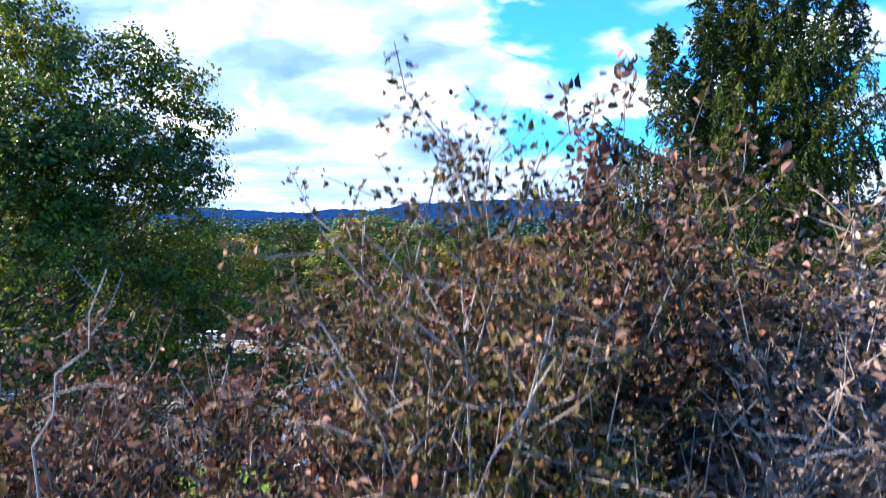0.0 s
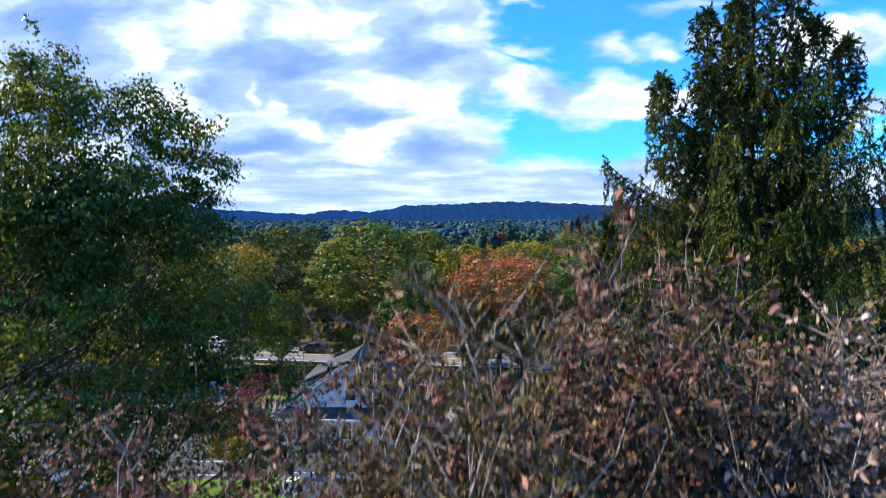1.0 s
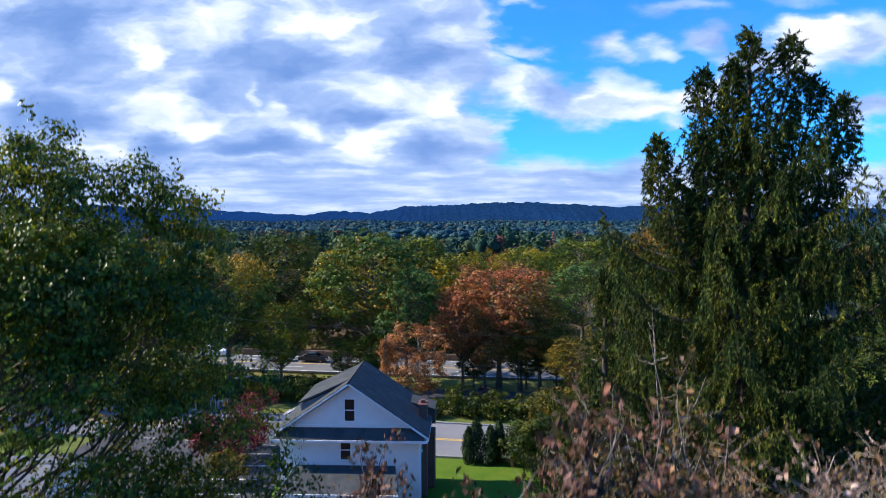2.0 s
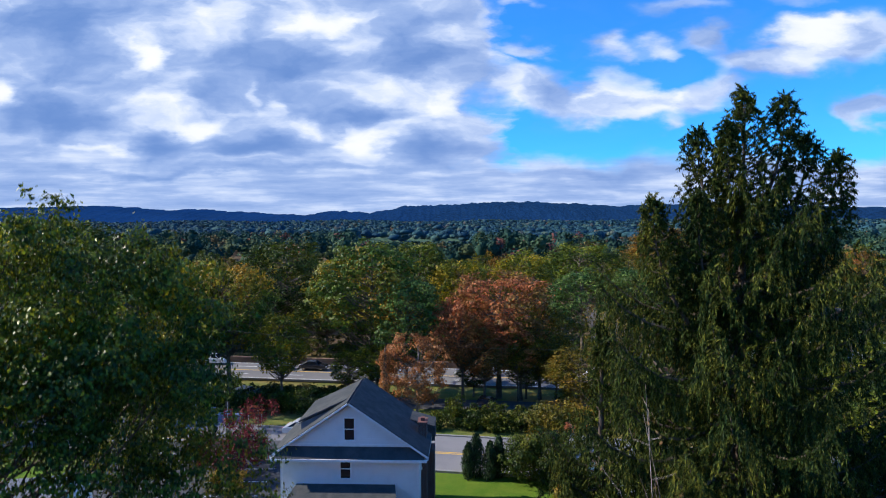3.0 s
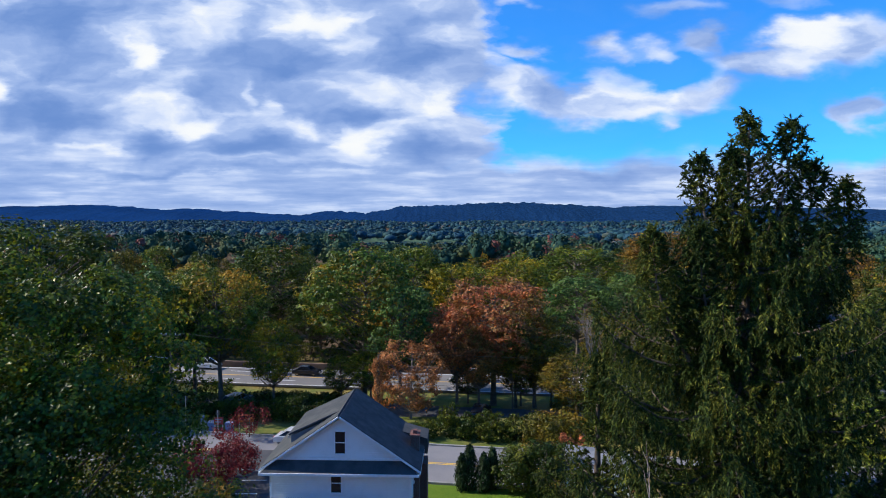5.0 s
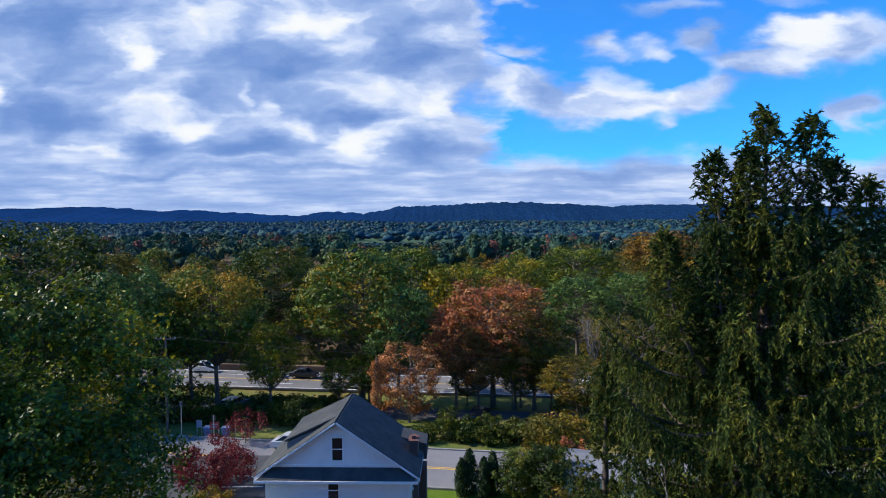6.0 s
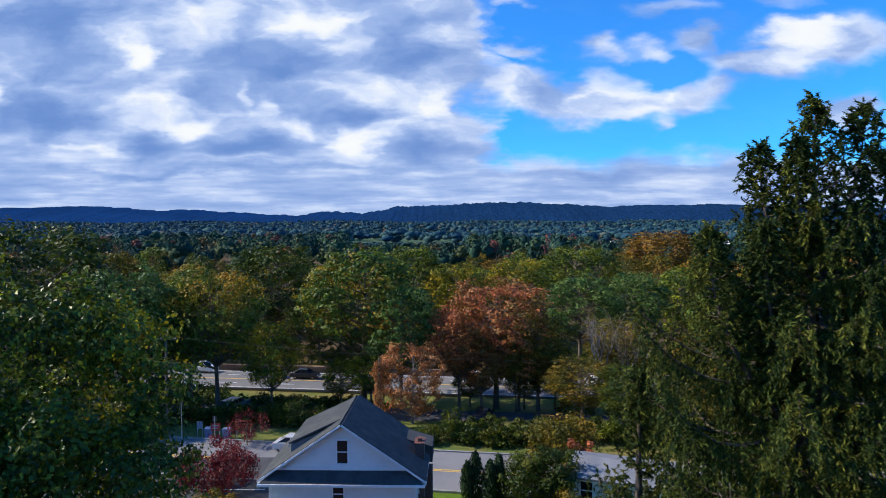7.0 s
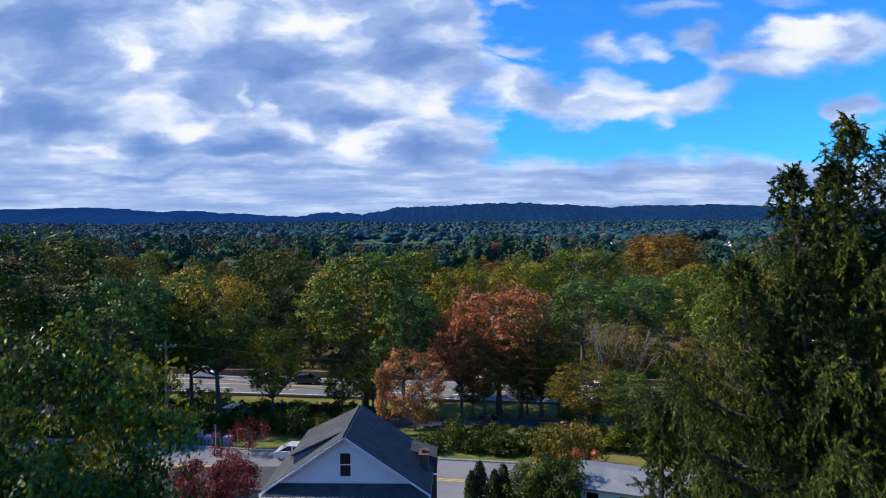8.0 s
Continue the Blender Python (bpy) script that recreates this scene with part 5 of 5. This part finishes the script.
small_tree("tree", "sparse salmon-orange autumn tree with showing branches", "tree", -2.9, 73.2, 4.4, 4.3, 1.0, LEAF_SALMON, 41, 11200, 0.22, PALE_BARK, 56, 0.16, 5, 0.21, 0.45)
small_tree("tree", "crimson ornamental maple beside the driveway", "tree", -18.5, 52.6, -0.6, 3.7, 0.8, LEAF_CRIMSON, 42, 10500, 0.17, BARK, 40, 0.09, 2, 0.24)
small_tree("tree", "small red-leaved tree behind the ornamental maple", "tree", -19.6, 64.8, -1.8, 2.2, 0.8, LEAF_CRIMSON, 43, 900, 0.2, BARK, 18, 0.08, 3, 0.3)
small_tree("shrub", "yellow-green rounded shrub by the driveway", "shrub", -16.6, 47.0, -1.9, 1.6, 0.2, LEAF_OLIVE, 44, 4200, 0.14, BARK, 16, 0.05)
small_tree("shrub", "olive and russet broad bush beside the lawn", "shrub", 11.6, 58.4, 0.0, 3.3, 0.4, LEAF_OLIVE, 45, 9000, 0.22, BARK, 26, 0.1)
small_tree("shrub", "dark green rounded bush beside the lawn", "shrub", 7.6, 51.0, -1.0, 2.7, 0.2, LEAF_DARK, 46, 7200, 0.19, BARK, 18, 0.06)
small_tree("tree", "dark leafy tree on a stout trunk by the garage", "tree", 9.2, 50.4, -0.2, 2.4, 1.3, LEAF_DARK, 52, 7200, 0.19, BARK, 24, 0.16)
small_tree("shrub", "rust-red bush beside the white garage", "shrub", 12.4, 55.5, -1.0, 1.4, 0.3, LEAF_RUST, 47, 3600, 0.16, BARK, 16, 0.06)
small_tree("shrub", "olive rounded bush in front of the white garage", "shrub", 10.2, 46.5, -2.4, 1.5, 0.2, LEAF_OLIVE, 51, 5200, 0.16, BARK, 18, 0.06)
small_tree("tree", "leafy green tree beside the white garage", "tree", 19.6, 46.0, -0.6, 3.2, 0.6, LEAF_GREEN, 48, 7000, 0.2, BARK, 22, 0.1)
small_tree("tree", "dark leafy tree below the spruce", "tree", 22.0, 40.0, 2.0, 4.2, 0.8, LEAF_DARK, 49, 9000, 0.22, BARK, 24, 0.12)
small_tree("tree", "olive leafy tree below the spruce", "tree", 15.5, 34.0, 2.5, 3.4, 0.8, LEAF_OLIVE, 50, 9000, 0.2, BARK, 24, 0.12)


def bare_tree(x, y, top, seed, label):
    rng = np.random.default_rng(seed)
    base = float(ground_z(x, y))
    ob = thing("tree", label, "tree", Matrix.Translation((x, y, base)))
    g, tips = Geo(), []

    def grow(a, v, ln, r, level):
        f = np.linspace(0, 1, 4)
        pts = a + f[:, None] * ln * v + rng.normal(size=(4, 3)) * 0.05 * ln * (f > 0)[:, None]
        g.tube(pts, r * (1 - 0.45 * f), 5 if level < 2 else 4)
        tips.append(pts[-1])
        if level < 4:
            for _ in range(3 if level else 5):
                w = v + rng.normal(size=3) * 0.42 + np.array((0, 0, 0.12))
                grow(pts[-1] * 0.8 + pts[2] * 0.2, w / np.linalg.norm(w), ln * rng.uniform(0.55, 0.8), r * 0.52, level + 1)

    grow(np.array((0, 0, -0.3)), np.array((0.05, 0, 1.0)), (top - base) * 0.34, 0.2, 0)
    part("trunk", g, PALE_BARK, ob, "bare grey branches")
    t = np.array(tips)
    p = t[rng.integers(len(t), size=500)] + rng.normal(size=(500, 3)) * 0.35
    part("crown", Geo().leaves(p, rng.normal(size=(500, 3)), 0.22, 0.16, rng), LEAF_OLIVE, ob, "few remaining olive leaves")


bare_tree(19.5, 77.5, 9.0, 61, "nearly bare grey tree with a few olive leaves")
bare_tree(24.5, 80.0, 8.6, 62, "nearly bare grey tree at the roadside")
bare_tree(31.5, 71.0, 2.5, 63, "small bare grey tree among the bushes")
bare_tree(27.5, 68.0, 1.5, 64, "small bare grey tree among the bushes")


def vine_trunk():
    rng = np.random.default_rng(71)
    x, y = -6.6, 71.0
    base = float(ground_z(x, y))
    ob = thing("tree", "dead trunk wrapped in brown-orange climbing vine", "tree", Matrix.Translation((x, y, base)))
    part("trunk", Geo().tube([(0, 0, -0.2), (0.05, 0, 3), (0, 0.05, 6), (0.1, 0, 8)], [0.28, 0.24, 0.2, 0.1], 8), BARK, ob)
    n = 2600
    a, z = rng.uniform(0, 6.283, n), rng.uniform(0.2, 7.6, n)
    r = 0.35 + 0.25 * rng.random(n) + 0.12 * np.sin(z * 2.2)
    d = np.stack((np.cos(a), np.sin(a), np.zeros(n)), 1)
    part("crown", Geo().leaves(d * r[:, None] + np.stack((0 * z, 0 * z, z), 1), d + rng.normal(size=(n, 3)) * 0.5, 0.2, 0.15, rng), LEAF_SALMON, ob, "brown-orange vine leaves")


vine_trunk()


def arborvitae(x, y, h, r, seed):
    rng = np.random.default_rng(seed)
    ob = thing("arborvitae", "narrow dark green arborvitae column beside the lawn", "shrub", Matrix.Translation((x, y, float(ground_z(x, y)))), group="arborvitae row")
    part("trunk", Geo().tube([(0, 0, -0.2), (0, 0, h * 0.5), (0, 0, h * 0.9)], [0.07, 0.05, 0.015], 6), BARK, ob)
    n = 2600
    f = rng.random(n) ** 0.8
    a = rng.uniform(0, 6.283, n)
    prof = r * np.interp(f, [0, 0.12, 0.45, 0.8, 1], [0.75, 1, 0.95, 0.55, 0.08]) * (1 + 0.22 * np.sin(a * 2 + f * 5 + seed) + 0.2 * np.sin(a * 5 + f * 17 + seed))
    d = np.stack((np.cos(a), np.sin(a), 0.2 + 0 * a), 1)
    p = np.stack((np.cos(a) * prof, np.sin(a) * prof, f * h + 0.1), 1) + rng.normal(size=(n, 3)) * 0.08
    part("crown", Geo().leaves(p, d + rng.normal(size=(n, 3)) * 0.3, 0.22, 0.1, rng, np.tile((0, 0, 1.0), (n, 1)) + rng.normal(size=(n, 3)) * 0.25), ARBOR, ob)


for i, (x, y, h, r) in enumerate(((2.4, 51.6, 2.9, 0.45), (3.1, 52.0, 3.6, 0.6), (4.25, 51.4, 3.1, 0.55), (5.0, 51.9, 3.4, 0.6))):
    arborvitae(x, y, h, r, 80 + i)


def hedge(x0, x1, centre, slope, height, mat, label, seed, density=150):
    """A loose row of bushes."""
    rng = np.random.default_rng(seed)
    x = x0
    while x < x1:
        r = rng.uniform(0.9, 1.7)
        y = centre + slope * x + rng.uniform(-0.6, 0.6)
        base = float(ground_z(x, y))
        ob = thing("bush", label, "bush", Matrix.Translation((x, y, base)), group="roadside bushes")
        h = height * rng.uniform(0.7, 1.2)
        lobes = crown_lobes(rng, r, 0.0, h, 9, 0.5)
        g = Geo()
        for l in lobes:
            g.tube([(0, 0, -0.1), (l[0] * 0.5, l[1] * 0.5, l[2] * 0.6), l[:3]], [0.03, 0.02, 0.008], 4)
        part("branchwork", g, BARK, ob)
        p, d = crown_points(rng, lobes, int(density * 4.5 * r))
        part("crown", Geo().leaves(p, d + rng.normal(size=d.shape) * 0.5, 0.25, 0.19, rng), mat, ob)
        x += r * 1.5


hedge(-34, -8, 68.6, -0.16, 3.0, LEAF_DARK, "dark green bush in the roadside hedge", 90)
hedge(-36, -6, 78.0, -0.14, 1.7, LEAF_DARK, "dark green bush behind the parking strip", 89)
hedge(1.5, 12, 66.3, -0.16, 2.9, LEAF_DARK, "dark green bush on the grass verge", 91)
hedge(-1.0, 12, 64.7, -0.16, 1.7, LEAF_DARK, "low dark bush at the edge of the verge", 100)
hedge(-30, -12, 72.5, -0.14, 1.3, LEAF_RUST_MIX, "low russet bush behind the hedge", 92)
hedge(-24, -10, 81.5, -0.14, 1.3, LEAF_OLIVE, "low olive bush on the highway verge", 93)
hedge(14, 44, 66.0, -0.1, 2.6, LEAF_GREEN, "green bush along the side road", 94)
hedge(-60, -34, 66.0, -0.1, 2.6, LEAF_DARK, "dark green bush along the side road", 95)


hedge(-75, 75, 107.0, -0.137, 3.6, LEAF_DARK, "tall dark bush along the far edge of the highway", 96, 90)
hedge(-60, 40, 114.0, -0.137, 4.6, LEAF_DARK, "tall dark bush under the trees beyond the highway", 99, 120)
hedge(-70, -30, 84.0, -0.137, 3.0, LEAF_GREEN, "green bush along the near edge of the highway", 97, 90)
hedge(16, 70, 80.0, -0.137, 3.2, LEAF_OLIVE, "olive bush along the near edge of the highway", 98, 90)


# ---- vehicles ----
def car(x, y, z, turn, paint, label, suv=False):
    ob = thing("car", label, "car", Matrix.Translation((x, y, z)) @ Matrix.Rotation(turn, 4, "Z"))
    k = 1.18 if suv else 1.0
    L, W = 2.25, 0.88
    prof = [(-L, 0.35), (-L, 0.78 * k), (-L + 0.15, 0.92 * k), (-1.15, 0.98 * k), (1.0, 0.96 * k), (1.95, 0.84 * k), (L, 0.66 * k), (L, 0.32)]
    if suv:
        prof[2:4] = [(-L + 0.05, 1.0 * k), (-2.0, 1.02 * k)]
    v = [(px, w, pz if abs(w) < W else max(0.34, pz - 0.05)) for w in (-W, -W + 0.08, W - 0.08, W) for px, pz in prof]
    n = len(prof)
    q = [(i * n + j, i * n + (j + 1) % n, (i + 1) * n + (j + 1) % n, (i + 1) * n + j) for i in range(3) for j in range(n)]
    poly_part("body", v, q + [tuple(range(n)), tuple(range(3 * n, 4 * n))], paint, ob)
    roof_z = 1.42 * k
    b0, b1, t0, t1 = (-2.05, 1.05, -1.75, 0.25) if suv else (-1.75, 1.05, -0.95, 0.3)
    zb = 0.95 * k
    lo, hi = W - 0.06, W - 0.22
    cab = [(b0, -lo, zb), (b1, -lo, zb), (b1, lo, zb), (b0, lo, zb), (t0, -hi, roof_z), (t1, -hi, roof_z), (t1, hi, roof_z), (t0, hi, roof_z)]
    poly_part("cabin_glass", cab, [(0, 1, 5, 4), (1, 2, 6, 5), (2, 3, 7, 6), (3, 0, 4, 7), (0, 3, 2, 1), (4, 5, 6, 7)], GLASS, ob, "dark glass")
    poly_part("roof", [(px, py, pz) for pz in (roof_z - 0.01, roof_z + 0.05) for px, py in ((t0 - 0.06, -hi - 0.02), (t1 + 0.06, -hi - 0.02), (t1 + 0.06, hi + 0.02), (t0 - 0.06, hi + 0.02))],
              [(0, 1, 2, 3), (4, 5, 6, 7), (0, 1, 5, 4), (1, 2, 6, 5), (2, 3, 7, 6), (3, 0, 4, 7)], paint, ob)
    for s in (-1, 1):
        for pa, pb in (((b0, zb), (t0, roof_z)), ((b1, zb), (t1, roof_z)), ((-0.35, zb), (-0.35, roof_z))):
            part("pillar", Geo().tube([(pa[0], s * (lo + 0.01), pa[1]), (pb[0], s * (hi + 0.01), pb[1])], [0.045, 0.045], 4), paint, ob)
    for wx in (-1.4, 1.4):
        for s in (-1, 1):
            a = np.linspace(0, 2 * math.pi, 15)
            ring = [(wx + 0.24 * math.cos(t), s * (W - 0.1), 0.33 + 0.24 * math.sin(t)) for t in a]
            wheel = part("wheel", Geo().tube(ring, [0.1] * 15, 6), RUBBER, ob)
            part("rim", Geo().tube([(wx, s * (W - 0.16), 0.33), (wx, s * (W - 0.04), 0.33), (wx, s * (W - 0.02), 0.33)], [0.2, 0.19, 0.02], 10), RIM, wheel)
    for s in (-1, 1):
        part("headlight", Geo().box((L - 0.06, s * 0.62 - 0.17, 0.6), (L + 0.015, s * 0.62 + 0.17, 0.72)), LAMP_CLEAR, ob)
        part("tail_light", Geo().box((-L - 0.015, s * 0.66 - 0.14, 0.68), (-L + 0.06, s * 0.66 + 0.14, 0.84)), LAMP_RED, ob)
    return ob


WHITE_CAR, SILVER, BLACK, GREY = (plain(n, c, 0.25, 0.0, 0.6) for n, c in (
    ("white_car_paint", (0.78, 0.78, 0.78)), ("silver_car_paint", (0.45, 0.46, 0.48)), ("black_car_paint", (0.012, 0.012, 0.014)),
    ("grey_car_paint", (0.12, 0.125, 0.13))))
ht = math.atan(HWY_S)
for x, lane, paint, suv, label in ((-38.6, 3.5, WHITE_CAR, True, "white estate car on the highway"), (-26.5, 1.4, WHITE_CAR, False, "white sedan on the highway"), (-20.8, 1.4, BLACK, False, "black sedan on the highway"), (-10.4, -3.5, SILVER, True, "silver estate car on the highway"),
                                   (6.5, 1.4, WHITE_CAR, True, "white pickup-height car on the highway"), (13.5, 3.5, SILVER, False, "silver sedan on the highway"), (24, 1.4, WHITE_CAR, False, "white sedan on the highway")):
    car(x, HWY_C + lane + HWY_S * x, -6.54, ht, paint, label, suv)
rt = math.atan(ROAD_S)
car(-14.0, ROAD_C + 2.9 + ROAD_S * -14.0, -4.71, rt, SILVER, "silver sedan on the side road")
for i, (x, paint) in enumerate(((-25.5, GREY), (5.5, BLACK))):
    car(x, 75.5 + HWY_S * x, -5.74, ht + 1.4, paint, "dark parked car behind the hedge", i % 2 == 0)


# ---- poles, wires, signs ----
def utility_pole(x, y, h, lamp, label):
    base = float(ground_z(x, y))
    ob = thing("utility_pole", label, "utility pole", Matrix.Translation((x, y, base)))
    part("pole", Geo().tube([(0, 0, -0.5), (0, 0, h * 0.5), (0, 0, h)], [0.17, 0.15, 0.11], 8), POLE_WOOD, ob)
    part("crossarm", Geo().box((-1.1, -0.06, h - 0.7), (1.1, 0.06, h - 0.56)), POLE_WOOD, ob)
    for s in (-1, -0.5, 0.5, 1):
        part("insulator", Geo().tube([(s, 0, h - 0.56), (s, 0, h - 0.46), (s, 0, h - 0.38)], [0.05, 0.06, 0.03], 6), METAL, ob)
    if lamp:
        arm = part("lamp_arm", Geo().tube([(0, 0, lamp), (-0.6, -0.1, lamp + 0.25), (-1.6, -0.2, lamp + 0.35)], [0.035, 0.035, 0.03], 6), METAL, ob)
        part("lamp_head", Geo().tube([(-1.5, -0.2, lamp + 0.36), (-1.7, -0.22, lamp + 0.36), (-2.15, -0.24, lamp + 0.33), (-2.25, -0.24, lamp + 0.32)], [0.04, 0.12, 0.13, 0.03], 8), METAL, arm)
    return ob


utility_pole(-28.6, 66.8, 11.2, 7.9, "brown wooden utility pole with a street lamp arm")
utility_pole(34.0, 58.5, 10.5, None, "brown wooden utility pole beside the side road")


def wire(a, b, sag, label):
    f = np.linspace(0, 1, 15)
    p = np.array(a) + f[:, None] * (np.array(b) - np.array(a)) - (4 * f * (1 - f) * sag)[:, None] * np.array((0, 0, 1))
    ob = new("overhead_cable", Geo().tube(p, np.full(15, 0.013), 4).mesh("overhead_cable", CABLE))
    tagged(ob, label, "cable", group="overhead cables")


for dz, dx in ((0.0, 0.0), (-3.2, 0.0)):
    wire((-28.6 + dx * 0.2, 66.8, 6.0 + dz), (34.0, 58.5, 5.0 + dz), 1.2, "thin black overhead cable between the poles")


def slim_pole(x, y, h, label):
    base = float(ground_z(x, y))
    ob = thing("sign_post", label, "post", Matrix.Translation((x, y, base)))
    part("post", Geo().tube([(0, 0, -0.3), (0, 0, h)], [0.05, 0.045], 6), METAL, ob)
    part("sign", Geo().box((-0.2, -0.03, h - 0.55), (0.2, 0.0, h)), POLE_WOOD, ob, "blank dark sign plate")


slim_pole(-26.6, 65.6, 4.2, "grey steel post with a small sign plate")
slim_pole(-22.6, 64.0, 3.2, "grey steel post with a small sign plate")


# ---- roadside clutter ----
def sign_board(x, y, w, h, up, mat, bar, label):
    """A board on two posts with plain bars for its writing."""
    base = float(ground_z(x, y))
    ob = thing("sign_board", label, "sign", Matrix.Translation((x, y, base)))
    for s in (-1, 1):
        part("post", Geo().tube([(s * w * 0.42, 0.03, -0.3), (s * w * 0.42, 0.03, up + h)], [0.045, 0.045], 6), METAL, ob)
    board = part("board", Geo().box((-w / 2, -0.04, up), (w / 2, 0.0, up + h)), mat, ob)
    for k in range(2):
        z = up + h * (0.62 - 0.34 * k)
        part("bar", Geo().box((-w * 0.36, -0.046, z), (w * (0.36 - 0.12 * k), -0.042, z + h * 0.16)), bar, board)


def bin_box(x, y, mat, label):
    base = float(ground_z(x, y))
    ob = thing("waste_bin", label, "bin", Matrix.Translation((x, y, base)))
    body = [(-0.3, -0.3, 0), (0.3, -0.3, 0), (0.3, 0.3, 0), (-0.3, 0.3, 0), (-0.38, -0.38, 1.0), (0.38, -0.38, 1.0), (0.38, 0.38, 1.0), (-0.38, 0.38, 1.0)]
    poly_part("body", body, [(0, 3, 2, 1), (4, 5, 6, 7), (0, 1, 5, 4), (1, 2, 6, 5), (2, 3, 7, 6), (3, 0, 4, 7)], mat, ob)
    part("lid", Geo().box((-0.41, -0.43, 1.0), (0.41, 0.41, 1.08)), mat, ob)


ORANGE_PAINT, BLUE_PAINT, WHITE_PAINT, RED_PAINT = (plain(n, c, 0.5) for n, c in (("orange_board_paint", (0.55, 0.16, 0.03)), ("blue_grey_plastic", (0.16, 0.22, 0.34)),
                                                                                   ("white_board_paint", (0.22, 0.25, 0.30)), ("red_board_paint", (0.40, 0.04, 0.03))))
sign_board(-20.4, 66.2, 1.7, 0.9, 1.2, ORANGE_PAINT, RUBBER, "orange notice board on two metal posts")
sign_board(-23.4, 66.4, 1.0, 0.8, 0.9, RED_PAINT, WHITE_PAINT, "small red notice board by the road")
sign_board(-25.2, 66.8, 0.6, 0.8, 1.0, WHITE_PAINT, BLUE_PAINT, "pale notice board on two metal posts")
bin_box(-22.3, 66.6, BLUE_PAINT, "blue-grey plastic waste bin by the road")
bin_box(-24.3, 66.9, BLUE_PAINT, "blue-grey plastic waste bin by the road")
